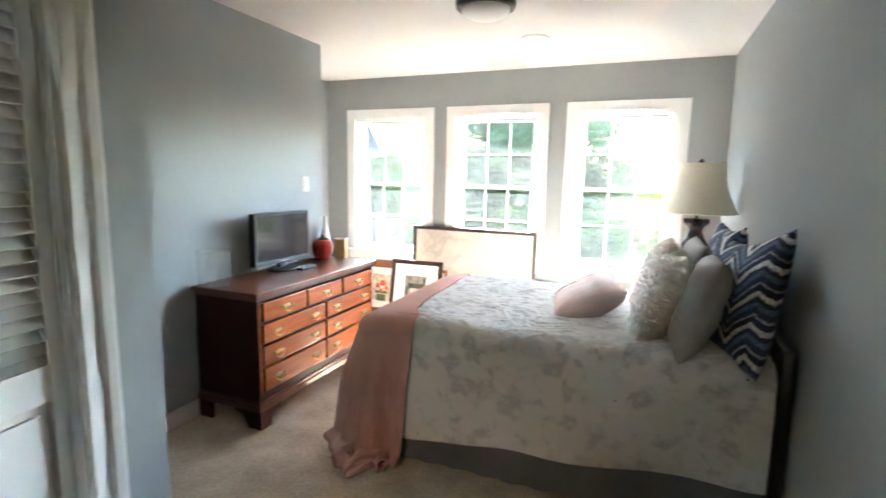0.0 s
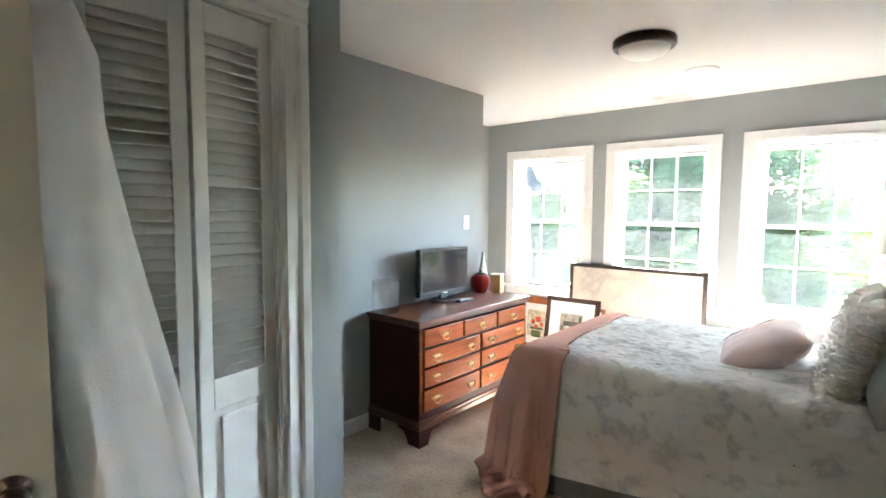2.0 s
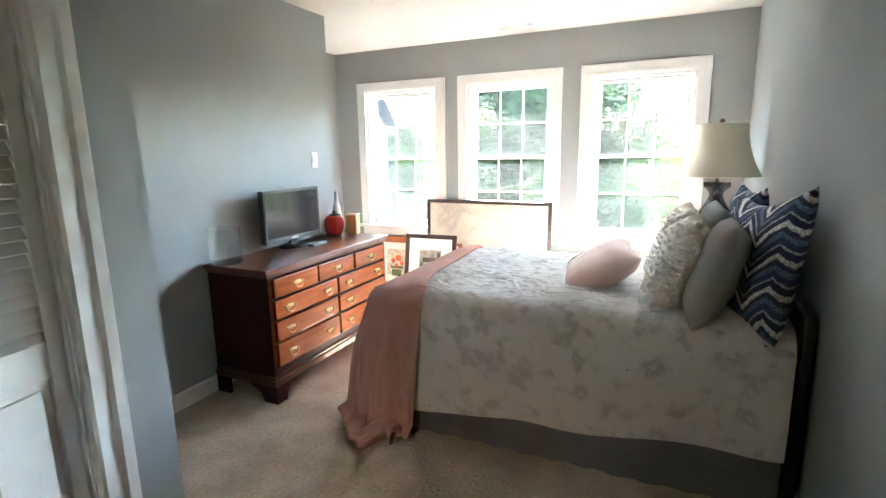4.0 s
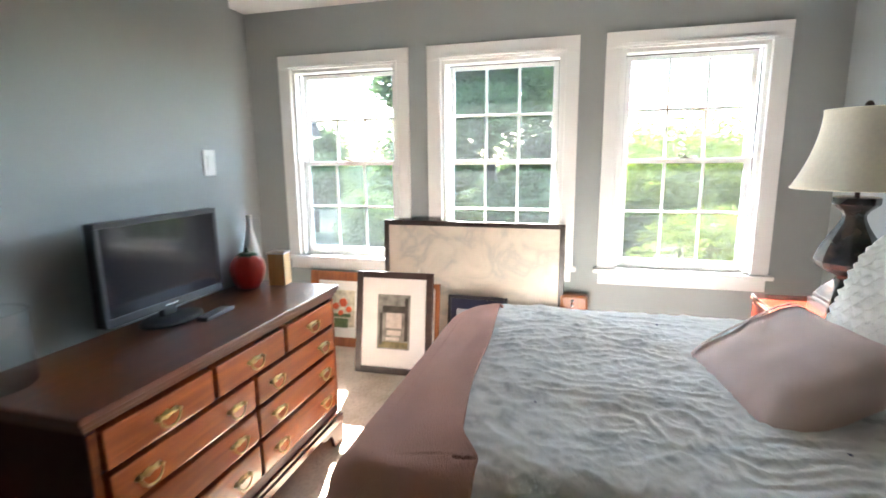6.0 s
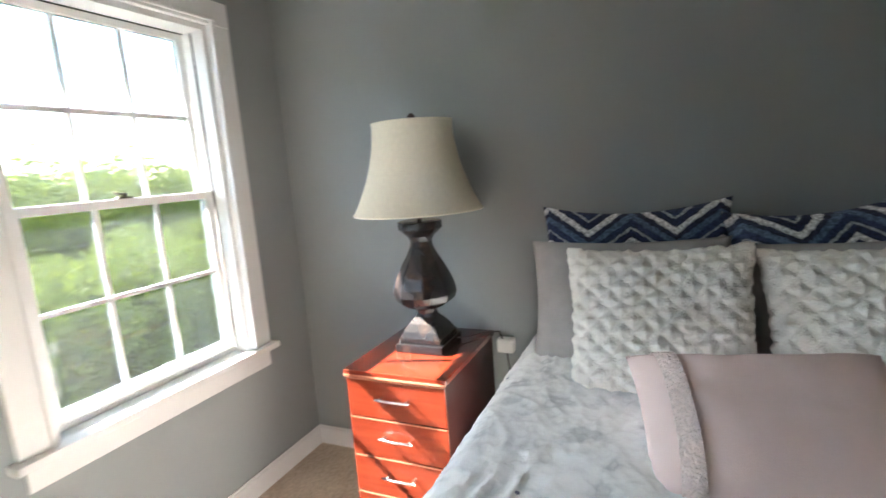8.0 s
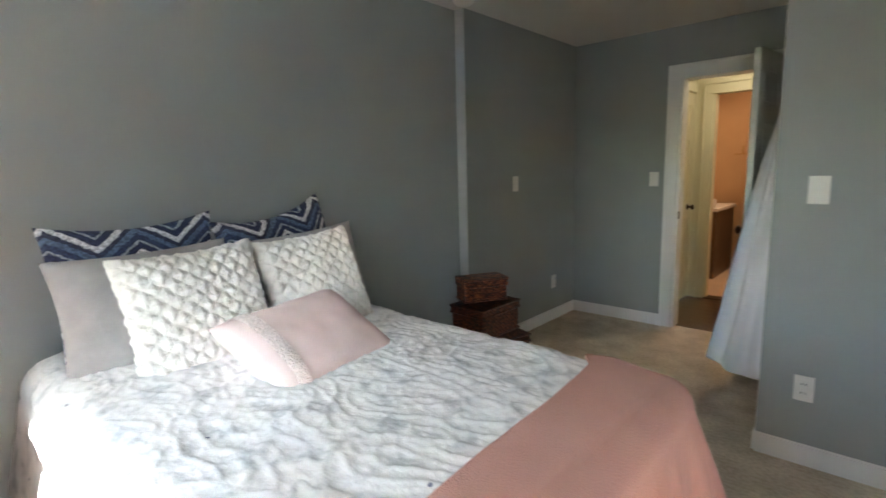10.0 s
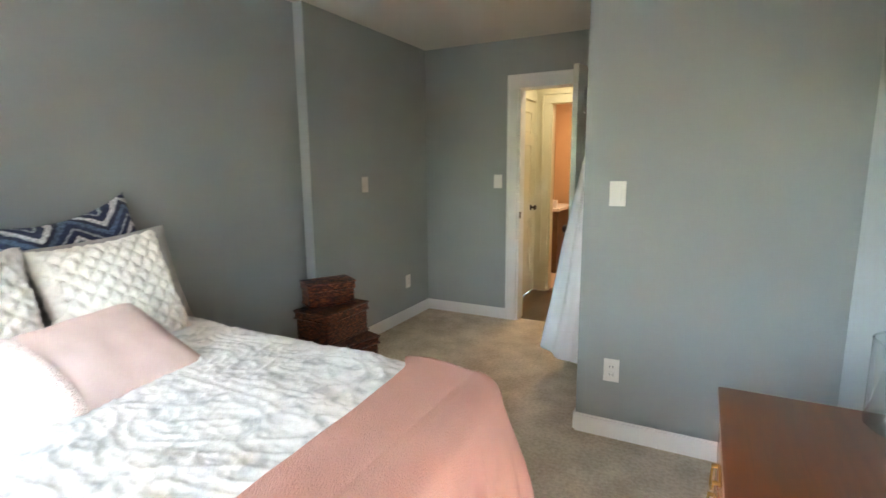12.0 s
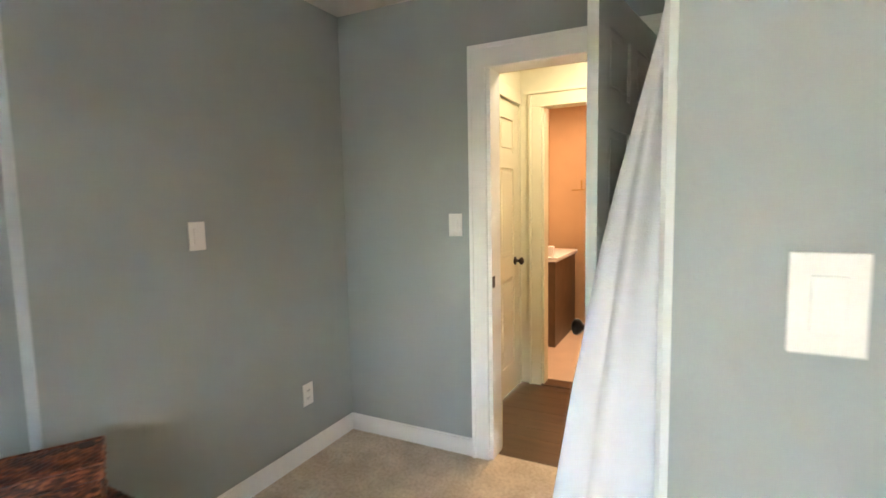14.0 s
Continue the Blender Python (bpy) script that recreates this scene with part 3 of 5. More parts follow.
# ---- doors ----
def door_casing(name, x0, x1, y, side, top=2.13, wd=0.09, hz=2.02, material=None):
    """Casing round an opening in a wall across y, on its side (+1 or -1)."""
    s = sorted((y, y + 0.018 * side))
    s2 = sorted((y + 0.018 * side, y + 0.028 * side))
    ob = setting(boxes(name, material or M["white"], None, [(x0 - wd, x0, *s, 0, hz), (x1, x1 + wd, *s, 0, hz), (x0 - wd, x1 + wd, *s, hz, top)], 0.003), "white painted door casing", "trim")
    boxes("bead", material or M["white"], ob, [(x0 - wd, x0 - wd + 0.02, *s2, 0, top - 0.02), (x1 + wd - 0.02, x1 + wd, *s2, 0, top - 0.02), (x0 - wd, x1 + wd, *s2, top - 0.02, top)], 0.003)
    return ob


door_casing("door_casing", -0.40, 0.385, Y_DOOR, 1)
setting(boxes("door_jamb", M["white"], None, [(-0.42, -0.40, 0.136, Y_DOOR, 0, 2.02), (0.365, 0.385, 0.136, Y_DOOR, 0, 2.02), (-0.42, 0.385, 0.136, Y_DOOR, 2.02, 2.04)]), "white painted door jamb", "trim")
setting(boxes("strike_plate", M["bronze"], None, [(0.361, 0.365, 0.225, 0.258, 0.92, 0.98)], 0.002), "dark bronze strike plate in the jamb", "strike plate")
door_casing("hall_casing", -0.40, 0.365, 0.136, -1, material=M["hall_paint"])
door_casing("bath_casing", -0.33, 0.43, -0.90, 1, material=M["hall_paint"])
setting(boxes("bath_jamb", M["hall_paint"], None, [(-0.33, -0.312, -1.01, -0.9, 0.008, 2.02), (0.412, 0.43, -1.01, -0.9, 0.008, 2.02), (-0.33, 0.43, -1.01, -0.9, 2.02, 2.04)]), "cream painted bathroom door jamb", "trim")


def knob(bm, x, y, z, out):
    """A round knob on a rose, standing out along the vector out."""
    q = Vector(out).to_track_quat("Z", "Y").to_matrix().to_4x4()
    sub = bmesh.new()
    lathe(sub, [(0.030, 0), (0.030, 0.006), (0.012, 0.010), (0.010, 0.030), (0.020, 0.036), (0.028, 0.046), (0.027, 0.056), (0.016, 0.064), (0.004, 0.066)], 20)
    me = bpy.data.meshes.new("knob_tmp")
    bmesh.ops.transform(sub, matrix=Matrix.Translation((x, y, z)) @ q, verts=sub.verts)
    sub.to_mesh(me)
    sub.free()
    bm.from_mesh(me)
    bpy.data.meshes.remove(me)


def panel_door(name, width, height, material, label, at, knob_x, panels=None):
    """A six-panel door; local x along its width, thickness along y from 0 to 0.035."""
    d = setting(new(name), label, "door")
    d.matrix_basis = at
    st, e = 0.11, 0.008
    zs = panels or [(0.20, 0.82), (0.98, 1.58), (1.69, height - 0.12)]
    cols = [(st, width / 2 - 0.045), (width / 2 + 0.045, width - st)]
    bm = bmesh.new()
    us = sorted({0, width, *[c for q in cols for c in q]})
    vs = sorted({0, height, *[c for q in zs for c in q]})
    hole = lambda u, v: any(a <= u < b for a, b in cols) and any(a <= v < b for a, b in zs)
    for i in range(len(us) - 1):
        for j in range(len(vs) - 1):
            y0, y1 = (0.010, 0.025) if hole(us[i], vs[j]) else (0, 0.035)
            box(bm, us[i], us[i + 1], y0, y1, vs[j], vs[j + 1])
            if hole(us[i], vs[j]):
                box(bm, us[i] + 0.025, us[i + 1] - 0.025, 0.004, 0.031, vs[j] + 0.025, vs[j + 1] - 0.025, 0.006)
    part("door_panel", bm, material, d)
    for s, y in ((1, 0.035), (-1, 0.0)):
        bm = bmesh.new()
        knob(bm, knob_x, y, 0.93, (0, s, 0))
        part("door_handle", bm, M["bronze"], d, "dark bronze door knob", True)
    return d


# the bedroom door stands open towards the closet
ang = math.degrees(math.atan2(1.032 - 0.278, -0.268 + 0.388))
door = panel_door("door_1", 0.763, 2.015, M["door_white"], "white six-panel door standing open", pose(-0.370, 0.280, 0.012, 0, 0, ang), 0.70)
boxes("hinge", M["bronze"], door, [(-0.008, 0.004, -0.004, 0.004, z, z + 0.09) for z in (0.2, 1.0, 1.75)], 0.002, "dark bronze hinge")
panel_door("door_2", 0.80, 2.03, M["hall_paint"], "cream six-panel hall door, closed", pose(0.625, -0.86, 0.006, 0, 0, 90), 0.09)
setting(boxes("hall_door_casing", M["hall_paint"], None, [(0.567, 0.585, -0.05, 0.03, 0, 2.12), (0.567, 0.585, -0.86, -0.05, 2.04, 2.12)], 0.003), "cream painted door casing", "trim")


# ---- closet ----
def bifold(y0, y1):
    """A louvred bifold leaf with a raised lower panel, in the closet's opening."""
    d = tagged(new("bifold_door"), "white louvred bifold closet door with a panel below, closed", "door", "closet doors", "structure")
    x0, x1 = X_CLOSET - 0.045, X_CLOSET - 0.015
    st = 0.042
    boxes("stile", M["white"], d, [(x0, x1, y0, y0 + st, 0.02, 2.015), (x0, x1, y1 - st, y1, 0.02, 2.015)], 0.003)
    boxes("rail", M["white"], d, [(x0, x1, y0 + st, y1 - st, 0.02, 0.14), (x0, x1, y0 + st, y1 - st, 0.87, 0.965), (x0, x1, y0 + st, y1 - st, 1.935, 2.015)], 0.003)
    boxes("lower_panel", M["white"], d, [(x0 + 0.009, x1 - 0.012, y0 + st, y1 - st, 0.14, 0.87), (x0 + 0.009, x1 - 0.003, y0 + st + 0.025, y1 - st - 0.025, 0.165, 0.845)], 0.003)
    n = 30
    for i in range(n):
        z = 0.975 + (1.925 - 0.975) * i / (n - 1)
        bm = bmesh.new()
        box(bm, -0.0188, 0.0188, y0 + st, y1 - st, -0.0028, 0.0028, m=pose((x0 + x1) / 2 + 0.001, 0, z, 0, 60, 0))
        part("slat", bm, M["white"], d)
    return d


leaf = (1.670 - 0.626) / 4
for k, (swing, pivot) in enumerate(((0, 0), (0, 0), (-7, 1.150), (7, 1.668))):
    ob = bifold(0.626 + leaf * k + 0.002, 0.626 + leaf * (k + 1) - 0.002)
    ob.matrix_basis = Matrix.Translation((X_CLOSET - 0.03, pivot, 0)) @ pose(0, 0, 0, 0, 0, swing) @ Matrix.Translation((0.03 - X_CLOSET, -pivot, 0))
xc = X_CLOSET
CASING = [(0.0, 0.0), (0.0, 0.012), (0.014, 0.012), (0.022, 0.019), (0.064, 0.015), (0.076, 0.023), (0.100, 0.025), (0.110, 0.017), (0.110, 0.0)]


def casing_run(bm, place_at, u0, u1):
    """One straight length of the closet's moulded casing; place_at turns (across, out, along) into a place."""
    a = [bm.verts.new(place_at(c, o, u0)) for c, o in CASING]
    b = [bm.verts.new(place_at(c, o, u1)) for c, o in CASING]
    bm.faces.new(a), bm.faces.new(b)
    for q in range(len(CASING)):
        w = (q + 1) % len(CASING)
        bm.faces.new((a[q], a[w], b[w], b[q]))
    bmesh.ops.recalc_face_normals(bm, faces=bm.faces)


cas = setting(new("closet_casing"), "white moulded closet casing", "trim")
for turn, u0, u1 in ((lambda c, o, u: (xc + o, 1.675 + c, u), 0, 2.03), (lambda c, o, u: (xc + o, 0.620 - c, u), 0, 2.03), (lambda c, o, u: (xc + o, u, 2.03 + c), 0.51, 1.785)):
    bm = bmesh.new()
    casing_run(bm, turn, u0, u1)
    part("casing_board", bm, M["white"], cas)
setting(boxes("closet_jamb", M["white"], None, [(xc - 0.12, xc, 1.6705, 1.675, 0, 2.025), (xc - 0.12, xc, 0.62, 0.6245, 0, 2.025), (xc - 0.12, xc, 0.62, 1.675, 2.022, 2.03)]), "white closet jamb", "trim")

# hall floorboards
for k in range(9):
    y1 = 0.20 - k * 0.125
    bm = bmesh.new()
    box(bm, -1.4, 0.585, max(y1 - 0.1235, -0.9), y1, -0.012, 0.0, 0.0012)
    part("plank", bm, M["hardwood"], bpy.data.objects["hall_floor_base"])


# ---- bed ----
def smooth(t):
    t = min(1, max(0, t))
    return t * t * (3 - 2 * t)


BX0, BX1, BY0, BY1, BZ = -0.53, 1.29, 3.02, 4.325, 0.755
bed = thing("bed", "double bed made with a white printed quilt and gray skirt", "bed", at=pose(BX0, (BY0 + BY1) / 2, 0))
inv = bed.matrix_basis.inverted()


def bedpart(name, bm, material, label="", smooth_=False, parent=None):
    bmesh.ops.transform(bm, matrix=inv, verts=bm.verts)
    return part(name, bm, material, parent or bed, label, smooth_)


bm = bmesh.new()
box(bm, BX0 + 0.05, BX1, BY0 + 0.06, BY1 - 0.06, 0.16, 0.36)
bedpart("box_spring", bm, M["skirt"])
bm = bmesh.new()
box(bm, BX0 + 0.05, BX1, BY0 + 0.07, BY1 - 0.07, 0.362, 0.70, 0.05)
bedpart("mattress", bm, M["mat"])
bm = bmesh.new()
box(bm, 1.305, 1.345, BY0 + 0.02, BY1 - 0.15, 0.0, 0.82, 0.012)
bedpart("headboard", bm, M["dark"], "plain black headboard")


def skirt(s, v):
    """Round three sides of the bed, hanging in soft folds."""
    per = [(BX1, BY0 + 0.035), (BX0 + 0.035, BY0 + 0.035), (BX0 + 0.035, BY1 - 0.035), (BX1, BY1 - 0.035)]
    ls = [(Vector(b) - Vector(a)).length for a, b in zip(per, per[1:])]
    d = s * sum(ls)
    for (a, b), ln in zip(zip(per, per[1:]), ls):
        if d <= ln + 1e-6:
            break
        d -= ln
    a, b = Vector(a), Vector(b)
    t = (b - a).normalized()
    nrm = Vector((t.y, -t.x))
    p = a + t * d - nrm * (0.004 * math.sin(d * 45) * (0.4 + 1.2 * (1 - v)) + 0.004 * math.sin(d * 13 + 1))
    return Vector((p.x, p.y, 0.008 + v * 0.36))


bm = bmesh.new()
sheet(bm, 260, 8, skirt)
bedpart("bed_skirt", bm, M["skirt"], "gray gathered bed skirt", True)


def quilt_over(u, v, lift=0.0):
    """Across the bed: down the near side, over the top and down the far side; v runs from the foot to the head."""
    x = BX0 + 0.17 + v * (BX1 - BX0 - 0.17)
    hem = 0.15 + 0.13 * v + 0.012 * math.sin(x * 9)
    side, r, w = BZ - hem, 0.09, BY1 - BY0
    total = 2 * (side - r) + 2 * (math.pi * r / 2) + (w - 2 * r)
    s = u * total
    a1, a2, a3, a4 = side - r, side - r + math.pi * r / 2, side - r + math.pi * r / 2 + w - 2 * r, side - r + math.pi * r + w - 2 * r
    if s < a1:
        y, z, n = BY0, hem + s, Vector((0, -1, 0))
    elif s < a2:
        q = (s - a1) / r
        y, z, n = BY0 + r - r * math.cos(q), BZ - r + r * math.sin(q), Vector((0, -math.cos(q), math.sin(q)))
    elif s < a3:
        y, z, n = BY0 + r + s - a2, BZ, Vector((0, 0, 1))
    elif s < a4:
        q = (s - a3) / r
        y, z, n = BY1 - r + r * math.sin(q), BZ - r + r * math.cos(q), Vector((0, math.sin(q), math.cos(q)))
    else:
        y, z, n = BY1, BZ - r - (s - a4), Vector((0, 1, 0))
    p = Vector((x, y, z))
    # soft sag towards the rim of the mattress and at the foot
    c = max(0, abs((y - (BY0 + BY1) / 2) / (w / 2)))
    p.z -= 0.018 * min(1, c) ** 4
    foot = smooth((BX0 + 0.10 - x) / 0.10)
    p.z -= 0.055 * foot ** 2 * (0.3 + 0.7 * max(0, n.z))
    p.y += (0.05 if y < (BY0 + BY1) / 2 else -0.19) * foot ** 2 * smooth((abs(n.y) - 0.2) / 0.8)
    p.y += 0.07 * smooth((BZ - z) / 0.5) * smooth((y - BY1 + 0.12) / 0.12)
    low = smooth((BZ - z) / 0.4)
    p += n * (lift + 0.010 * math.sin(x * 11 + 0.8 * math.sin(x * 5)) * low)
    return p, n


def crinkle(p, amount=1.0):
    w = 0.35 * noise.noise(Vector((p.x * 4, p.y * 4, 3.0)))
    a = 1 - abs(noise.noise(Vector((p.x * 9 + w * 5, p.y * 17 + w * 6, p.z * 12)))) * 2.6
    b = 1 - abs(noise.noise(Vector((p.x * 26 + 9, p.y * 40 + w * 5, p.z * 22)))) * 2.4
    return 1.55 * amount * (0.0034 * a * abs(a) + 0.0018 * b * abs(b) + 0.007 * noise.noise(Vector((p.x * 5, p.y * 5, p.z * 5))))


def quilt_point(u, v):
    p, n = quilt_over(u, v)
    k = 0.35 + 0.65 * max(0, n.z)
    return p + n * crinkle(p, k)


bm = bmesh.new()
sheet(bm, 340, 260, quilt_point)
bedpart("quilt", bm, M["quilt"], "white crinkled quilt printed with faded gray flowers", True)


# the pink throw across the foot
throw = thing("throw_blanket", "dusty pink knitted throw over the bed, trailing on the carpet", "blanket", at=pose(BX0, BY0, 0))
inv2 = throw.matrix_basis.inverted()
XIN, TY1 = BX0 + 0.315, 4.25
RC, RF = 0.10, 0.20


def rim(w):
    """Point and outward direction on the throw's rounded outline: near side, corner, foot, corner, far side."""
    x0, x1, y0, y1 = BX0 - 0.015, XIN, BY0 - 0.030, TY1 + 0.035
    legs = [x1 - x0 - RC, math.pi * RC / 2, y1 - y0 - RC - RF, math.pi * RF / 2, x1 - x0 - RF]
    s = w * sum(legs)
    if s < legs[0]:
        return Vector((x1 - s, y0, 0)), Vector((0, -1, 0))
    s -= legs[0]
    if s < legs[1]:
        a = s / RC
        n = Vector((-math.sin(a), -math.cos(a), 0))
        return Vector((x0 + RC, y0 + RC, 0)) + n * RC, n
    s -= legs[1]
    if s < legs[2]:
        return Vector((x0, y0 + RC + s, 0)), Vector((-1, 0, 0))
    s -= legs[2]
    if s < legs[3]:
        a = s / RF
        n = Vector((-math.cos(a), math.sin(a), 0))
        return Vector((x0 + RF, y1 - RF, 0)) + n * RF, n
    s -= legs[3]
    return Vector((x0 + RF + s * (1 - 0.115 / legs[4]), y1, 0)), Vector((0, 1, 0))


def throw_point(w, v):
    """From the inner edge over the top, round the rim and down: to the carpet at the near side."""
    q, n = rim(w)
    q = q - n * (0.016 * (1 - smooth(w / 0.04)) + 0.020 * smooth((w - 0.94) / 0.06))
    r, zt = 0.085, BZ + 0.010
    side = q - n * r
    if v < 0.42:
        k = v / 0.42
        y = min(max(side.y, BY0 + 0.070), TY1 - 0.065)
        p = Vector((XIN - 0.045 * smooth((y - BY0 - 0.05) / 0.12) - 0.07 * smooth((y - BY0) / 1.0), y, 0)).lerp(side, k)
        lo = 0.016 * smooth((k - 0.30) / 0.70) * smooth((XIN - 0.03 - side.x) / 0.24)
        p.z = zt + 0.003 * smooth((XIN - p.x) / 0.05) - 0.016 * min(1, abs(y - 3.665) / 0.645) ** 4 - lo + 0.004 * noise.noise(p * 8) + 0.0025 * math.sin(p.x * 20 + p.y * 4)
        p.x += 0.012 * math.sin(p.y * 7) * (1 - k)
        return p
    zr = zt - 0.010 - 0.016 * smooth((XIN - 0.03 - side.x) / 0.24)
    if v < 0.56:
        a = (v - 0.42) / 0.14 * math.pi / 2
        p = side + n * (r * math.sin(a))
        p.z = zr - r + r * math.cos(a) + 0.004 * noise.noise(Vector((side.x * 8, side.y * 8, 0)))
        return p
    d = (v - 0.56) / 0.44
    near = smooth((BY0 + 0.25 - q.y) / 0.30) * smooth((0.30 - w) / 0.06)
    hem = 0.10 - 0.065 * near + 0.14 * max(0, n.y)
    foot = max(0, -n.x)
    flare = (0.028 * foot + 0.034 * near) * math.sin(min(1, d * 2.2) * math.pi / 2) + 0.035 * near * d * d
    t = w * 7.6
    f = (math.sin(t * 9 + 1.2 * math.sin(t * 2.3) + 0.6 * d) + 0.5 * math.sin(t * 21 + 1.7)) * smooth(d * 1.5)
    flare *= 0.25 + 0.75 * smooth(w / 0.12)
    p = q + n * (flare + (0.013 + 0.012 * near + 0.006 * foot) * f)
    p.x -= 0.04 * near * d
    p.z = zr - r - d * (zr - r - hem)
    if d > 0.93:
        p += n * (d - 0.93) * 0.9 * near
    return p


bm = bmesh.new()
g = sheet(bm, 300, 110, throw_point)
bmesh.ops.remove_doubles(bm, verts=bm.verts, dist=0.0002)
bmesh.ops.transform(bm, matrix=inv2, verts=bm.verts)
over = part("cover", bm, M["throw"], throw, smooth=True)
so = over.modifiers.new("thick", "SOLIDIFY")
so.thickness, so.offset = 0.009, 0


def bunch(u, v):
    """A rumpled roll lying on the carpet."""
    a, t = u * 2 * math.pi, v
    c = Vector((-0.56 + 0.26 * t, 2.90 - 0.05 * math.sin(t * 6) - 0.05 * t, 0.050 + 0.015 * math.sin(t * 9)))
    r = (0.050 + 0.016 * math.sin(t * 14)) * math.sin(math.pi * (0.06 + 0.88 * t)) ** 0.5 * (1 + 0.16 * math.sin(3 * a + 8 * t))
    return c + Vector((0.3 * r * math.cos(a), 1.5 * r * math.cos(a), 1.0 * r * math.sin(a)))


bm = bmesh.new()
sheet(bm, 40, 44, bunch, closed_u=True)
bmesh.ops.transform(bm, matrix=inv2, verts=bm.verts)
part("floor_roll", bm, M["throw"], throw, smooth=True)


# ---- pillows ----
def pillow_mesh(w, h, t, relief=None, nu=56, sag=0.0):
    """A stuffed pillow: pinched edges and pointed corners; local x across, y up, z to the front."""
    bm = bmesh.new()

    def surf(sign):
        def f(u, v):
            a, b = 2 * u - 1, 2 * v - 1
            x = w / 2 * a * (1 - 0.07 * (1 - b * b))
            y = h / 2 * b * (1 - 0.07 * (1 - a * a)) - sag * (1 - a * a) * max(0, b)
            d = (max(0, 1 - a ** 4) ** 0.55) * (max(0, 1 - b ** 4) ** 0.55)
            z = t / 2 * d * (1 + 0.10 * noise.noise(Vector((a * 2.2, b * 2.2, w * 9 + sign))))
            if relief:
                rag = 0.010 * max(abs(a), abs(b)) ** 6
                x += rag * noise.noise(Vector((a * 13, b * 13, 1.7)))
                y += rag * noise.noise(Vector((a * 13, b * 13, 8.3)))
            if relief and d > 0:
                z += relief(x, y) * min(1, d * 1.5)
            else:
                z += 0.006 * noise.noise(Vector((x * 14, y * 14, sign))) * d
            return Vector((x, y, sign * z))
        return f

    sheet(bm, nu, nu, surf(1))
    sheet(bm, nu, nu, surf(-1))
    bmesh.ops.remove_doubles(bm, verts=bm.verts, dist=0.0008)
    return bm


def place(center, normal, up=(0, 0, 1), roll=0.0):
    """A pose whose z looks along normal and whose y points up the pillow."""
    z = Vector(normal).normalized()
    y = Vector(up)
    y = (y - z * y.dot(z)).normalized()
    x = y.cross(z)
    m = Matrix((x, y, z)).transposed().to_4x4()
    return Matrix.Translation(center) @ m @ pose(0, 0, 0, 0, 0, roll)


def tuft(x, y):
    """Rows of small cloth points, each like a low pyramid."""
    tri = lambda t: 1 - abs((t % 1.0) * 2 - 1)
    w = 0.25 * noise.noise(Vector((x * 20, y * 20, 4)))
    a, b = (x + y) * 16.5 + w, (x - y) * 16.5 - w
    return 0.019 * min(tri(a), tri(b)) ** 1.3 + 0.004 * noise.noise(Vector((x * 70, y * 70, 0)))


def pillow(name, label, w, h, t, material, at, relief=None, sag=0.0, nu=56):
    ob = thing(name, label, "pillow", "pillows on the bed", at)
    part("pillow_body", pillow_mesh(w, h, t, relief, nu, sag), material, ob, smooth=True)
    return ob


pillow("euro_pillow", "navy and white chevron square pillow against the headboard", 0.60, 0.56, 0.13, M["chevron"], place((1.190, 3.935, 0.945), (-1, -0.05, 0.12), roll=1), sag=0.02)
pillow("euro_pillow", "navy and white chevron pillow slumped at the bed edge", 0.64, 0.58, 0.15, M["chevron"], place((1.185, 3.325, 0.950), (-1, -0.20, 0.20), roll=8), sag=0.04)
pillow("gray_pillow", "plain gray linen pillow behind the ivory one", 0.60, 0.42, 0.15, M["gray_cloth"], place((1.035, 3.955, 0.915), (-1, 0, 0.25), roll=1))
pillow("gray_pillow", "plain gray linen pillow near the edge of the bed", 0.60, 0.44, 0.17, M["gray_cloth"], place((1.035, 3.325, 0.905), (-1, 0.10, 0.30), roll=4))
pillow("ivory_pillow", "ivory tufted square pillow, upright", 0.50, 0.50, 0.16, M["fluff"], place((0.865, 3.86, 0.885), (-1, 0.0, 0.36), roll=2), tuft, nu=110)
pillow("ivory_pillow", "ivory tufted square pillow leaning by the pink one", 0.46, 0.48, 0.16, M["fluff"], place((0.88, 3.375, 0.895), (-1, 0.06, 0.40), roll=4), tuft, nu=110)
pink = pillow("pink_pillow", "pale pink lumbar pillow with a lace band, lying in front", 0.53, 0.40, 0.172, M["pink"], place((0.525, 3.640, 0.800), (-0.50, -0.06, 0.86), roll=3))
bm = bmesh.new()


def band(u, v):
    a, b = -0.80 + 0.17 * u, 2 * v - 1
    w, h, t = 0.53, 0.40, 0.172
    x = w / 2 * a * (1 - 0.07 * (1 - b * b))
    y = h / 2 * b * (1 - 0.07 * (1 - a * a))
    d = (max(0, 1 - a ** 4) ** 0.55) * (max(0, 1 - b ** 4) ** 0.55)
    return Vector((x, y, t / 2 * d * 1.06 + 0.005 + 0.002 * math.sin(u * math.pi)))


sheet(bm, 6, 40, band)
part("lace_band", bm, M["pink_band"], pink, "pale lace band", True)


# ---- dresser ----
DX0, DX1, DY0, DY1, DZ = -1.595, -1.143, 2.980, 4.215, 0.790
dr = thing("dresser", "glossy dark cherry dresser with nine drawers and brass pulls", "dresser", at=pose(DX0, DY0, 0))
dinv = dr.matrix_basis.inverted()


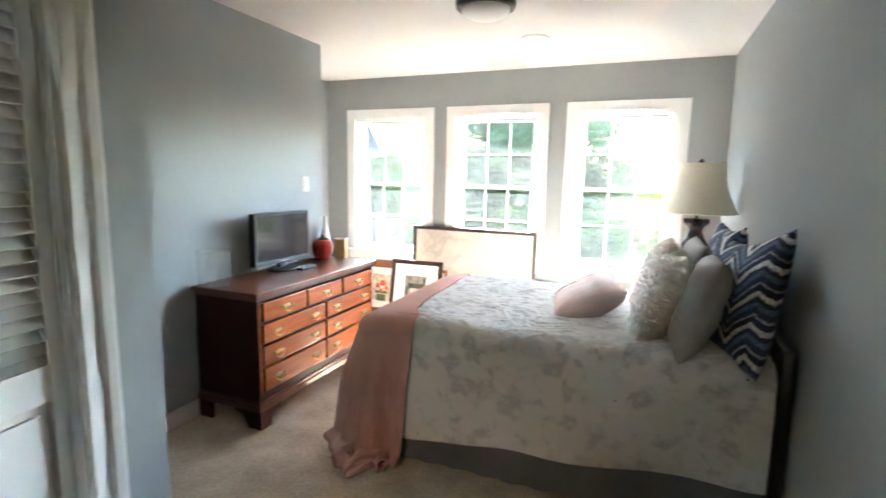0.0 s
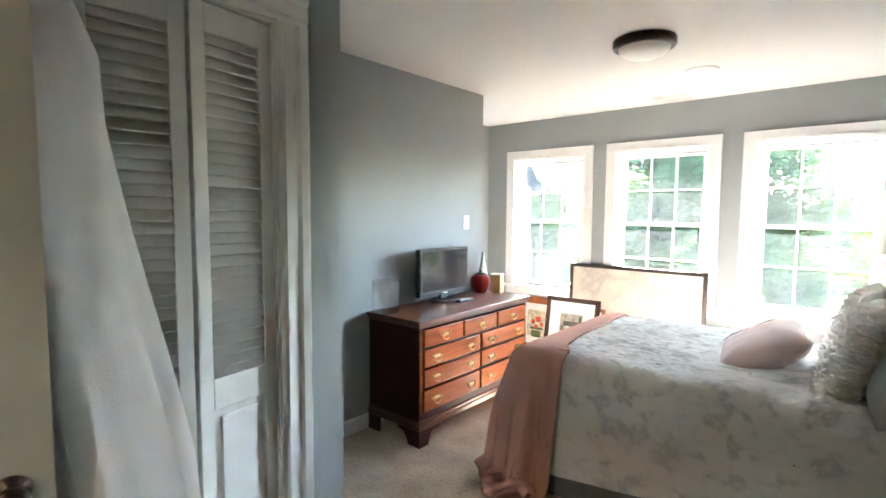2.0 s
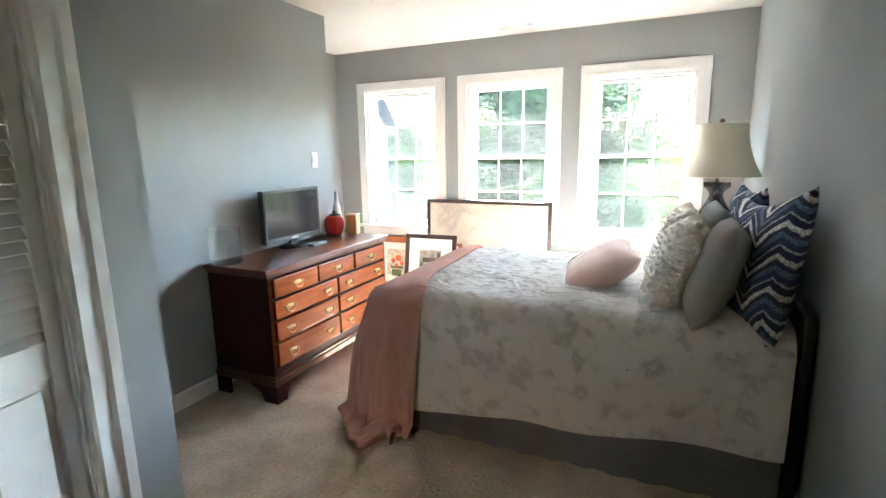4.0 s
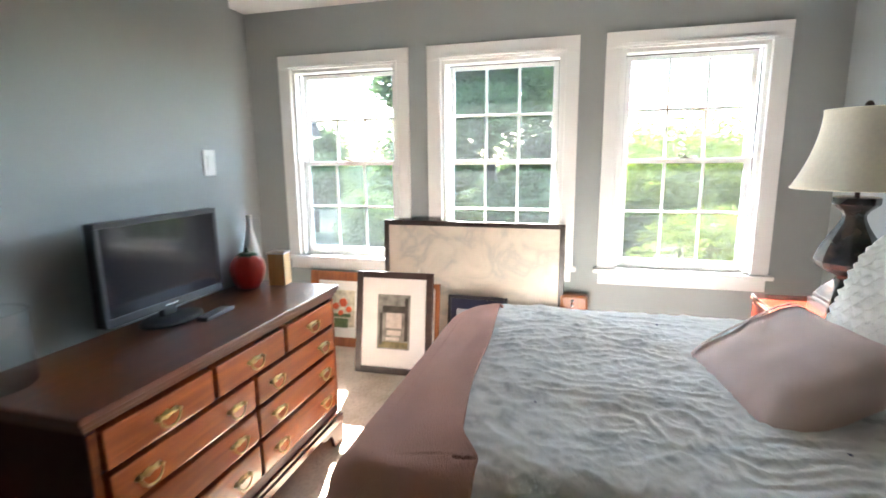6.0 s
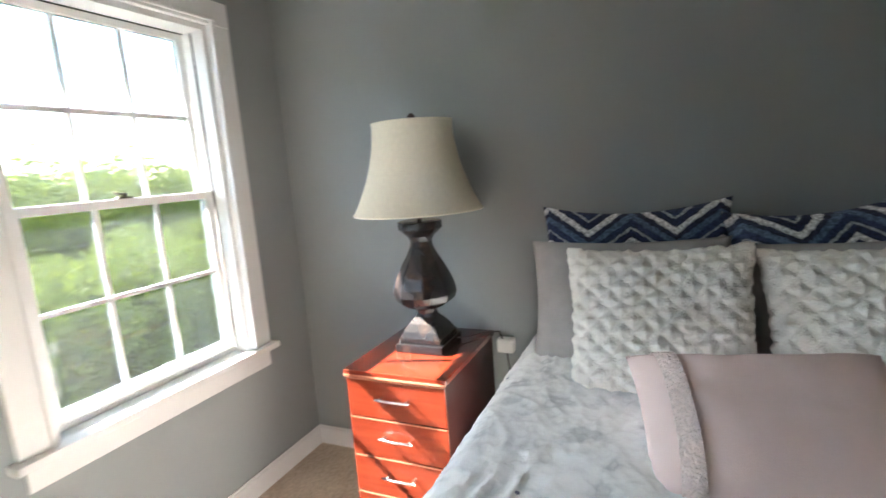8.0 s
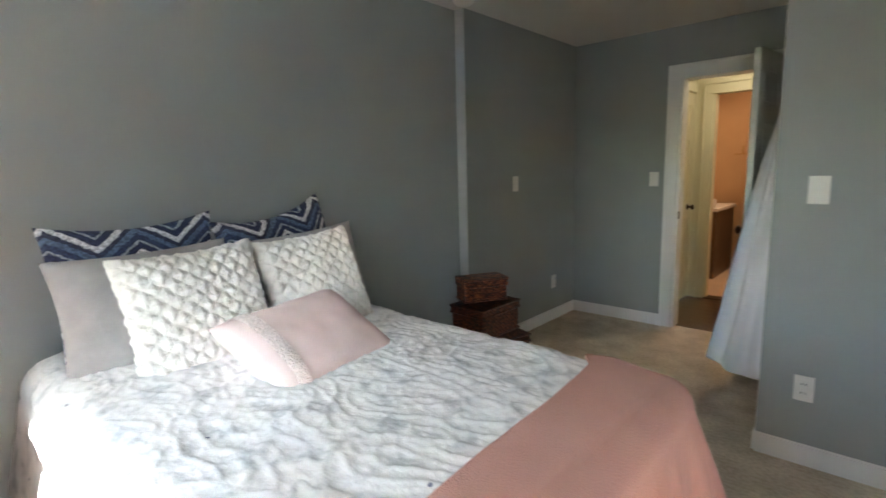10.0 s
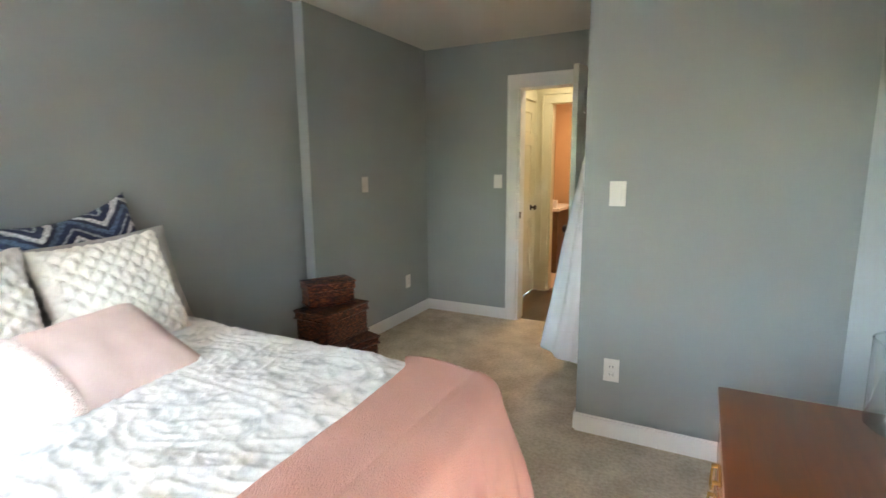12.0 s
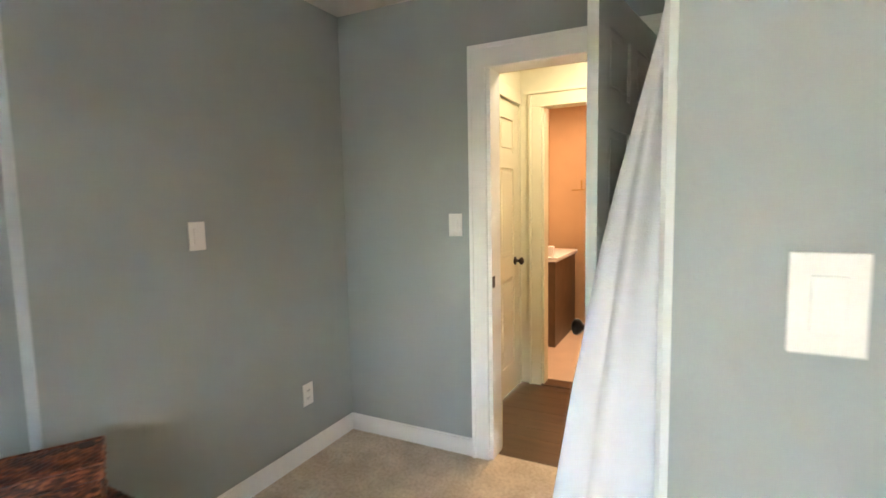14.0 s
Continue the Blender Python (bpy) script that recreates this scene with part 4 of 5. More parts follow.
def bail(parent, x, y, z, w=0.044, at_inv=None):
    """A brass bail pull on a shaped back plate, hanging on a face that looks along +x."""
    bm = bmesh.new()
    pts = [(-1.0, 0.10), (-0.72, 0.42), (-0.34, 0.30), (0, 0.60), (0.34, 0.30), (0.72, 0.42), (1.0, 0.10), (0.74, -0.28), (0.36, -0.20), (0, -0.46), (-0.36, -0.20), (-0.74, -0.28)]
    fr = [bm.verts.new((x + 0.003, y + a * w, z + b * 0.028)) for a, b in pts]
    bk = [bm.verts.new((x, y + a * w, z + b * 0.028)) for a, b in pts]
    bm.faces.new(fr)
    for i in range(len(pts)):
        k = (i + 1) % len(pts)
        bm.faces.new((fr[i], fr[k], bk[k], bk[i]))
    tube(bm, [(x + 0.014 + 0.004 * math.sin(t * math.pi), y - 0.036 * math.cos(t * math.pi), z + 0.004 - 0.034 * math.sin(t * math.pi)) for t in [i / 10 for i in range(11)]], 0.0032, 6)
    for s in (-1, 1):
        tube(bm, [(x, y + s * 0.036, z + 0.004), (x + 0.017, y + s * 0.036, z + 0.004)], 0.005, 8)
    bmesh.ops.transform(bm, matrix=at_inv, verts=bm.verts)
    return part("handle", bm, M["brass"], parent, "brass bail pull", True)


def dpart(name, material, bounds, bevel=0.003, label=""):
    return boxes(name, material, dr, bounds, bevel, label, dinv)


def grooved(name, material, bounds_list, bevel, label=""):
    bm = bmesh.new()
    for b in bounds_list:
        box(bm, *b, bevel=bevel)
    bmesh.ops.transform(bm, matrix=dinv, verts=bm.verts)
    return part(name, bm, material, dr, label)


grooved("top", M["cherry_top"], [(DX0 - 0.004, DX1 + 0.024, DY0 - 0.026, DY1 + 0.028, DZ - 0.020, DZ)], 0.006, "polished cherry top")
grooved("top_molding", M["cherry_top"], [(DX0, DX1 + 0.018, DY0 - 0.016, DY1 + 0.016, DZ - 0.034, DZ - 0.020), (DX0, DX1 + 0.008, DY0 - 0.007, DY1 + 0.007, DZ - 0.050, DZ - 0.034)], 0.004)
grooved("side", M["cherry_shaded"], [(DX0, DX1 - 0.022, DY0, DY0 + 0.020, 0.16, DZ - 0.050)], 0.001)
grooved("side", M["cherry_shaded"], [(DX0, DX1 - 0.022, DY1 - 0.020, DY1, 0.16, DZ - 0.050)], 0.001)
grooved("back", M["cherry_shaded"], [(DX0, DX0 + 0.012, DY0 + 0.020, DY1 - 0.020, 0.16, DZ - 0.050)], 0.001)
FZ = [0.735, 0.610, 0.485, 0.355, 0.205]
ysplit3 = [DY0 + 0.025, DY0 + 0.025 + 0.397, DY0 + 0.025 + 0.793, DY1 - 0.025]
ymid = (DY0 + DY1) / 2
grooved("front_frame", M["cherry_shaded"], [(DX1 - 0.022, DX1, DY0, DY0 + 0.028, 0.16, DZ - 0.050), (DX1 - 0.022, DX1, DY1 - 0.028, DY1, 0.16, DZ - 0.050),
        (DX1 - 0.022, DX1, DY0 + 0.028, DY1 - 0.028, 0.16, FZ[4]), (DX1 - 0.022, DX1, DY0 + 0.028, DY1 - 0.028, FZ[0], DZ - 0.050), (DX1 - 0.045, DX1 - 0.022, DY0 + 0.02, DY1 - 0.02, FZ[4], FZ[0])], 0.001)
grooved("corner_column", M["cherry"], [(DX1, DX1 + 0.006, DY0 + 0.004, DY0 + 0.014, 0.20, 0.73), (DX1, DX1 + 0.006, DY0 + 0.017, DY0 + 0.025, 0.20, 0.73)], 0.002)
grooved("corner_column", M["cherry"], [(DX1, DX1 + 0.006, DY1 - 0.014, DY1 - 0.004, 0.20, 0.73), (DX1, DX1 + 0.006, DY1 - 0.025, DY1 - 0.017, 0.20, 0.73)], 0.002)
grooved("base_molding", M["cherry_top"], [(DX0, DX1 + 0.010, DY0 - 0.010, DY1 + 0.010, 0.140, 0.160), (DX0, DX1 + 0.018, DY0 - 0.018, DY1 + 0.018, 0.105, 0.140)], 0.005)


def drawer(y0, y1, z0, z1, pulls):
    g = 0.008
    b = bmesh.new()
    box(b, DX1 - 0.022, DX1 + 0.016, y0 + g, y1 - g, z0 + g, z1 - g, 0.007)
    bmesh.ops.transform(b, matrix=dinv, verts=b.verts)
    d = part("drawer", b, M["cherry"], dr, "reddish cherry drawer front")
    for p in pulls:
        bail(d, DX1 + 0.016, y0 + (y1 - y0) * p, (z0 + z1) / 2, at_inv=dinv)


for i in range(3):
    drawer(ysplit3[i], ysplit3[i + 1], FZ[1], FZ[0], (0.5,))
for r in range(1, 4):
    for a, b in ((ysplit3[0], ymid), (ymid, ysplit3[3])):
        drawer(a, b, FZ[r + 1], FZ[r], (0.20, 0.80))


def bracket(y0, y1, flip):
    """A bracket foot at one corner, with an ogee cut along the front."""
    prof = [(0, 0.105), (0.20, 0.105), (0.19, 0.088), (0.155, 0.078), (0.125, 0.082), (0.105, 0.066), (0.085, 0.020), (0.080, 0.0), (0, 0)]
    b = bmesh.new()
    s = 1 if not flip else -1
    yo = y0 if not flip else y1
    fa = [b.verts.new((DX1 + 0.016, yo + s * a, z)) for a, z in prof]
    fb = [b.verts.new((DX1 - 0.006, yo + s * a, z)) for a, z in prof]
    b.faces.new(fa), b.faces.new(fb)
    for i in range(len(prof)):
        k = (i + 1) % len(prof)
        b.faces.new((fa[i], fa[k], fb[k], fb[i]))
    p2 = [(DX1 - 0.006, 0.105), (DX1 - 0.19, 0.105), (DX1 - 0.17, 0.085), (DX1 - 0.12, 0.075), (DX1 - 0.085, 0.015), (DX1 - 0.080, 0), (DX1 - 0.006, 0)]
    ga = [b.verts.new((x, yo, z)) for x, z in p2]
    gb = [b.verts.new((x, yo + s * 0.02, z)) for x, z in p2]
    b.faces.new(ga), b.faces.new(gb)
    for i in range(len(p2)):
        k = (i + 1) % len(p2)
        b.faces.new((ga[i], ga[k], gb[k], gb[i]))
    bmesh.ops.transform(b, matrix=dinv, verts=b.verts)
    part("foot", b, M["cherry_shaded"], dr)
    boxes("rear_foot", M["cherry_shaded"], dr, [(DX0, DX0 + 0.10, min(yo, yo + s * 0.02), max(yo, yo + s * 0.02), 0, 0.105)], 0.002, m=dinv)


bracket(DY0 - 0.012, 0, False)
bracket(0, DY1 + 0.012, True)

# television
tv = thing("television", "small black flat television, switched off, on the dresser", "television", at=pose(-1.490, 3.622, DZ) @ Matrix.Diagonal((1, 0.96, 1.01, 1)))
boxes("housing", M["dark"], tv, [(-0.040, 0.0, -0.282, 0.282, 0.048, 0.388), (-0.065, -0.04, -0.17, 0.17, 0.11, 0.32)], 0.006)
boxes("bezel", M["dark"], tv, [(0.0, 0.006, -0.282, 0.282, 0.370, 0.388), (0.0, 0.006, -0.282, 0.282, 0.048, 0.076), (0.0, 0.006, -0.282, -0.265, 0.076, 0.370), (0.0, 0.006, 0.265, 0.282, 0.076, 0.370)], 0.002, "glossy black bezel")
boxes("screen", M["screen"], tv, [(0.0, 0.002, -0.265, 0.265, 0.076, 0.370)], 0, "dark glass screen")
boxes("nameplate", M["silver"], tv, [(0.006, 0.007, -0.03, 0.03, 0.058, 0.065)], 0, "small silver bar")
bm = bmesh.new()
lathe(bm, [(0.115, 0), (0.115, 0.008), (0.10, 0.014), (0.03, 0.018)], 32)
bmesh.ops.transform(bm, matrix=Matrix.Diagonal((0.75, 1.15, 1, 1)), verts=bm.verts)
box(bm, -0.028, -0.006, -0.035, 0.035, 0.012, 0.10, 0.004)
part("stand", bm, M["dark"], tv, "black oval foot", True)
remote = thing("remote_control", "slim black remote control lying on the dresser", "remote control", at=pose(-1.36, 3.70, DZ, 0, 0, 5))
boxes("shell", M["dark"], remote, [(-0.024, 0.024, -0.085, 0.085, 0.0005, 0.018)], 0.005)
boxes("button", M["silver"], remote, [(-0.015 + 0.015 * i, -0.006 + 0.015 * i, -0.06 + 0.02 * j, -0.048 + 0.02 * j, 0.018, 0.0195) for i in range(3) for j in range(6)], 0, "gray buttons")

# glass hurricane vase
vase = thing("glass_vase", "wide clear glass cylinder vase, empty, on the dresser", "vase", at=pose(-1.498, 3.035, DZ))
bm = bmesh.new()
lathe(bm, [(0.002, 0.0005), (0.084, 0.0005), (0.090, 0.006), (0.090, 0.200)], 48, close=False)
lathe(bm, [(0.002, 0.012), (0.087, 0.012)], 48, close=False)
part("glass", bm, M["vase_glass"], vase, "clear glass", True)
bm = bmesh.new()
lathe(bm, [(0.0885, 0.1995), (0.091, 0.202), (0.0885, 0.2045), (0.086, 0.202), (0.0885, 0.1995)], 48, close=False)
part("rim", bm, M["vase_glass"], vase, smooth=True)

# tomato-shaped jar, the pale bottle and a small crate behind it
pot = thing("tomato_jar", "red ribbed tomato-shaped jar with a dark green leaf lid", "jar", at=pose(-1.500, 4.090, DZ) @ Matrix.Diagonal((1.16, 1.16, 1.06, 1)))
bm = bmesh.new()
prof = [(0.030, 0.0005), (0.042, 0.006), (0.055, 0.03), (0.064, 0.06), (0.067, 0.09), (0.062, 0.118), (0.048, 0.138), (0.030, 0.145)]
lathe(bm, prof, 48)
for v in bm.verts:
    a = math.atan2(v.co.y, v.co.x)
    k = 1 - 0.05 * abs(math.sin(a * 4)) ** 0.5 * 1.0 + 0.03
    v.co.x *= k
    v.co.y *= k
part("body", bm, M["red_clay"], pot, "red glazed body", True)
bm = bmesh.new()
for i in range(7):
    a = i * 2 * math.pi / 7 + 0.2
    r = 0.050 + 0.010 * (i % 2)
    p = [bm.verts.new((0, 0, 0.155)), bm.verts.new((0.028 * math.cos(a - 0.4), 0.028 * math.sin(a - 0.4), 0.155)), bm.verts.new((r * math.cos(a), r * math.sin(a), 0.140)), bm.verts.new((0.028 * math.cos(a + 0.4), 0.028 * math.sin(a + 0.4), 0.155))]
    bm.faces.new(p)
bmesh.ops.solidify(bm, geom=bm.faces[:], thickness=0.004)
lathe(bm, [(0.030, 0.144), (0.028, 0.156), (0.010, 0.160), (0.006, 0.176), (0.007, 0.180)], 14)
part("lid", bm, M["leaf_green"], pot, "dark green leafy lid with a stem")
bottle = thing("frosted_bottle", "tall pale frosted glass bottle by the wall on the dresser", "bottle", at=pose(-1.555, 4.198, DZ))
bm = bmesh.new()
lathe(bm, [(0.040, 0.0005), (0.043, 0.01), (0.042, 0.12), (0.036, 0.17), (0.022, 0.23), (0.014, 0.27), (0.013, 0.32), (0.015, 0.325)], 24)
part("glass", bm, M["lampshade_glass"], bottle, smooth=True)
crate = thing("small_crate", "small orange-brown wooden crate behind the tomato jar", "box", at=pose(-1.400, 4.192, DZ, 0, 0, 8))
boxes("slat", M["pine"], crate, [(-0.04, 0.04, -0.035, -0.028, 0.0005, 0.150), (-0.04, 0.04, 0.028, 0.035, 0.0005, 0.150), (-0.04, -0.033, -0.028, 0.028, 0.0005, 0.150), (0.033, 0.04, -0.028, 0.028, 0.0005, 0.150), (-0.033, 0.033, -0.028, 0.028, 0.0005, 0.006)], 0.002)
boxes("rim", M["mat"], crate, [(-0.044, 0.044, -0.039, -0.026, 0.150, 0.158), (-0.044, 0.044, 0.026, 0.039, 0.150, 0.158), (-0.044, -0.031, -0.026, 0.026, 0.150, 0.158), (0.031, 0.044, -0.026, 0.026, 0.150, 0.158)], 0.002, "pale rim")


# ---- nightstand and lamp ----
ns = thing("nightstand", "glossy red cherry nightstand with four drawers and bar pulls", "nightstand", at=pose(0.825, 4.51, 0))
boxes("top", M["red_wood"], ns, [(-0.006, 0.515, -0.006, 0.401, 0.668, 0.690)], 0.003)
boxes("top_edge", M["red_edge"], ns, [(-0.010, -0.006, -0.004, 0.399, 0.668, 0.674)], 0)
boxes("side", M["red_shaded"], ns, [(0.006, 0.505, 0.0, 0.016, 0.0, 0.668)], 0.001, "side panel, colour darkened for shade")
boxes("side", M["red_shaded"], ns, [(0.006, 0.505, 0.379, 0.395, 0.0, 0.668)], 0.001, "side panel, colour darkened for shade")
boxes("back", M["red_shaded"], ns, [(0.495, 0.505, 0.016, 0.379, 0.0, 0.668)], 0.001)
boxes("plinth", M["red_shaded"], ns, [(0.03, 0.045, 0.016, 0.379, 0.0, 0.06)], 0.001)
for i in range(4):
    z0, z1 = 0.062 + 0.151 * i, 0.062 + 0.151 * (i + 1) - 0.004
    d = boxes("drawer", M["red_wood"], ns, [(-0.002, 0.018, 0.002, 0.393, z0, z1)], 0.002, "red cherry drawer front")
    boxes("edge_band", M["red_edge"], d, [(-0.004, -0.002, 0.004, 0.391, z1 - 0.004, z1 - 0.001)], 0)
    bm = bmesh.new()
    zc = (z0 + z1) / 2 + 0.01
    tube(bm, [(-0.026, 0.13, zc), (-0.030, 0.165, zc), (-0.031, 0.1975, zc), (-0.030, 0.23, zc), (-0.026, 0.265, zc)], 0.0045, 8)
    for yy in (0.145, 0.25):
        tube(bm, [(-0.002, yy, zc), (-0.028, yy, zc)], 0.004, 8)
    part("handle", bm, M["silver"], d, "satin nickel bar pull", True)

LX, LY, LZ = 1.115, 4.70, 0.69
lamp = thing("table_lamp", "tall worn black table lamp with cream bell shade", "lamp", at=pose(LX, LY, LZ) @ Matrix.Scale(0.985, 4))
r2 = math.sqrt(2)
bm = bmesh.new()
box(bm, -0.100, 0.100, -0.100, 0.100, 0.0005, 0.034, 0.003)
box(bm, -0.088, 0.088, -0.088, 0.088, 0.034, 0.058, 0.006)
part("base", bm, M["lamp"], lamp, "stepped square base")
bm = bmesh.new()
lathe(bm, [(r * r2, z) for r, z in [(0.082, 0.058), (0.074, 0.078), (0.056, 0.106), (0.036, 0.130), (0.032, 0.146)]], 4, turn=math.pi / 4)
prof = [(0.032, 0.140), (0.036, 0.158), (0.074, 0.176), (0.098, 0.196), (0.106, 0.222), (0.102, 0.252), (0.088, 0.290), (0.070, 0.326), (0.050, 0.360), (0.038, 0.388), (0.036, 0.404), (0.044, 0.420), (0.066, 0.440), (0.072, 0.446), (0.072, 0.470), (0.060, 0.474)]
lathe(bm, [(r * 1.20, z + 0.17 * max(0, z - 0.25)) for r, z in prof], 8, turn=math.pi / 8)
bmesh.ops.bevel(bm, geom=[e for e in bm.edges if abs(e.verts[0].co.z - e.verts[1].co.z) > 0.001], offset=0.003, segments=2, affect="EDGES")
part("body", bm, M["lamp"], lamp, "faceted baluster body")
bm = bmesh.new()
lathe(bm, [(0.010, 0.511), (0.010, 0.57), (0.018, 0.57), (0.018, 0.62), (0.003, 0.62), (0.003, 0.895)], 12)
part("stem", bm, M["bronze"], lamp, smooth=True)
bm = bmesh.new()
bell = [(0.248 - 0.096 * (1 - (1 - t) ** 1.9), 0.548 + 0.332 * t) for t in [i / 18 for i in range(19)]]
lathe(bm, bell, 64, close=False)
lathe(bm, [(r - 0.002, z) for r, z in bell], 64, close=False)
part("shade", bm, M["shade"], lamp, "cream bell-shaped fabric shade", True)
for r, z in (bell[0], bell[-1]):
    bm = bmesh.new()
    lathe(bm, [(r - 0.003, z - 0.004), (r + 0.002, z - 0.004), (r + 0.002, z + 0.004), (r - 0.003, z + 0.004), (r - 0.003, z - 0.004)], 64, close=False)
    part("trim", bm, M["shade"], lamp, smooth=True)
bm = bmesh.new()
lathe(bm, [(0.004, 0.875), (0.010, 0.884), (0.016, 0.894), (0.016, 0.904), (0.008, 0.914), (0.002, 0.916)], 16)
for a in (0, 2.094, 4.188):
    tube(bm, [(0, 0, 0.878), (0.151 * math.cos(a), 0.151 * math.sin(a), 0.876)], 0.002, 6)
part("finial", bm, M["bronze"], lamp, "dark ball finial", True)
cord = thing("lamp_cord", "thin lamp cord running over the nightstand to the outlet", "cable")
bm = bmesh.new()
tube(bm, [(LX + 0.05, LY - 0.085, LZ + 0.02), (LX + 0.09, LY - 0.13, LZ + 0.012), (1.28, 4.52, LZ + 0.010), (1.315, 4.47, LZ + 0.005), (1.337, 4.45, 0.60), (1.342, 4.44, 0.5), (1.344, 4.45, 0.36), (1.344, 4.44, 0.20), (1.342, 4.43, 0.11), (1.335, 4.44, 0.004)], 0.0035)
part("wire", bm, M["rubber"], cord, smooth=True)
plug = thing("plug_adapter", "white plug adapter on the wall beside the bed", "plug", at=pose(1.357, 4.45, 0.63))
boxes("case", M["plastic"], plug, [(-0.045, 0.003, -0.035, 0.035, -0.03, 0.03)], 0.008)

# ---- baskets ----
def basket(name, label, cx, cy, z0, L, W, Hh, turn, lid=0.05, cane=None):
    """A lidded wicker trunk with a woven surface and hand holes."""
    cane = cane or M["wicker"]
    ob = thing(name, label, "basket", "stack of wicker trunks", pose(cx, cy, z0, 0, 0, turn))

    def woven(l, w, h, za, rows, cols):
        def f(u, v):
            per = 2 * (l + w)
            d = u * per
            c = 0.018
            if d < l:
                p, n = Vector((-l / 2 + d, -w / 2)), Vector((0, -1))
            elif d < l + w:
                p, n = Vector((l / 2, -w / 2 + d - l)), Vector((1, 0))
            elif d < 2 * l + w:
                p, n = Vector((l / 2 - (d - l - w), w / 2)), Vector((0, 1))
            else:
                p, n = Vector((-l / 2, w / 2 - (d - 2 * l - w))), Vector((-1, 0))
            q = Vector((max(-l / 2 + c, min(l / 2 - c, p.x)), max(-w / 2 + c, min(w / 2 - c, p.y))))
            if (p - q).length > 1e-6 and abs(p.x - q.x) > 1e-6 and abs(p.y - q.y) > 1e-6:
                n = (p - q).normalized()
                p = q + n * c
            a = math.sin(u * cols * 2 * math.pi) * math.cos(v * rows * math.pi)
            k = 0.0060 * a + 0.002 * noise.noise(Vector((u * 60, v * 12, z0 * 9)))
            p = p + n * k
            return Vector((p.x, p.y, za + v * h))
        return f

    bm = bmesh.new()
    cols = int((L + W) * 2 / 0.032)
    rows = int((Hh - lid) / 0.013)
    sheet(bm, cols * 4, rows * 2, woven(L, W, Hh - lid, 0, rows, cols), closed_u=True)
    box(bm, -L / 2 + 0.01, L / 2 - 0.01, -W / 2 + 0.01, W / 2 - 0.01, 0.002, Hh - lid - 0.002)
    part("body", bm, cane, ob, "woven wicker body", True)
    bm = bmesh.new()
    rows = max(2, int(lid / 0.012))
    sheet(bm, cols * 4, rows * 2, woven(L + 0.014, W + 0.014, lid, Hh - lid, rows, cols), closed_u=True)

    def top(u, v):
        x, y = (u - 0.5) * (L + 0.010), (v - 0.5) * (W + 0.010)
        return Vector((x, y, Hh - 0.002 + 0.003 * math.sin(x * 2 * math.pi / 0.03) * math.cos(y * math.pi / 0.012) + 0.006 * (1 - (2 * v - 1) ** 2)))
    sheet(bm, int(L / 0.0075), int(W / 0.006), top)
    part("lid", bm, cane, ob, "woven wicker lid", True)
    bm = bmesh.new()
    for z in (0.004, Hh - lid, Hh - 0.004):
        o = 0.006 if z > 0.1 else 0.002
        a, b = L / 2 + o, W / 2 + o
        tube(bm, [(-a, -b, z), (a, -b, z), (a, b, z), (-a, b, z), (-a, -b, z)], 0.006, 6)
    part("braid", bm, cane, ob, "braided edge", True)
    for s in (-1, 1):
        bm = bmesh.new()
        lathe(bm, [(0.022, 0), (0.022, 0.004)], 16)
        bmesh.ops.transform(bm, matrix=pose(s * (L / 2 - 0.035), -W / 2 + 0.045, Hh + 0.002), verts=bm.verts)
        part("hand_hole", bm, M["dark"], ob, "dark hand hole")
    return ob


basket("wicker_trunk", "large dark brown wicker trunk on the carpet by the wall", 1.02, 2.02, 0.0, 0.50, 0.33, 0.285, 72)
basket("wicker_trunk", "medium brown wicker trunk on top of the large one", 1.04, 1.975, 0.293, 0.385, 0.265, 0.20, 88)
basket("wicker_trunk", "small tan-brown wicker trunk on top of the stack", 1.095, 1.945, 0.501, 0.30, 0.17, 0.150, 60, cane=M["wicker_tan"])


# ---- framed prints by the windows ----
def frame_print(name, label, w, h, bar, depth, material, at, matw=0.0, picture=None):
    """A framed print; local x across, z up, front towards -y, its foot on z = 0."""
    ob = thing(name, label, "picture frame", "framed prints leaning under the windows", at)
    boxes("frame", material, ob, [(-w / 2, -w / 2 + bar, 0, depth, 0, h), (w / 2 - bar, w / 2, 0, depth, 0, h), (-w / 2 + bar, w / 2 - bar, 0, depth, 0, bar), (-w / 2 + bar, w / 2 - bar, 0, depth, h - bar, h)], 0.004)
    boxes("mat_board" if matw else "print", M["mat"] if matw else picture, ob, [(-w / 2 + bar, w / 2 - bar, 0.010, depth - 0.004, bar, h - bar)])
    if matw and picture:
        boxes("print", picture, ob, [(-w / 2 + bar + matw, w / 2 - bar - matw, 0.007, 0.010, bar + matw * 1.15, h - bar - matw)])
    return ob


big = frame_print("large_print", "wide dark-framed print of faint drawing, leaning against the sills", 1.262, 0.95, 0.034, 0.030, M["walnut"], pose(-0.745, 5.395, 0.0, -2.5, 0, -1.5), picture=M["paper"])
M["photo_sky"] = mat("photo_gray", (0.22, 0.23, 0.20), 0.3, var=0.5, scale=14)
M["photo_dark"] = mat("photo_dark", (0.05, 0.05, 0.04), 0.3, var=0.4, scale=20)
M["photo_pale"] = mat("photo_pale", (0.50, 0.47, 0.42), 0.3, var=0.2, scale=20)
M["photo_moss"] = mat("photo_moss", (0.16, 0.14, 0.06), 0.3, var=0.4, scale=25)
fa = frame_print("photo_frame", "dark brown frame with white mat and small photograph", 0.515, 0.665, 0.042, 0.028, M["walnut"], pose(-1.165, 4.985, 0.0, -10, 0, 2), 0.105, M["photo_sky"])
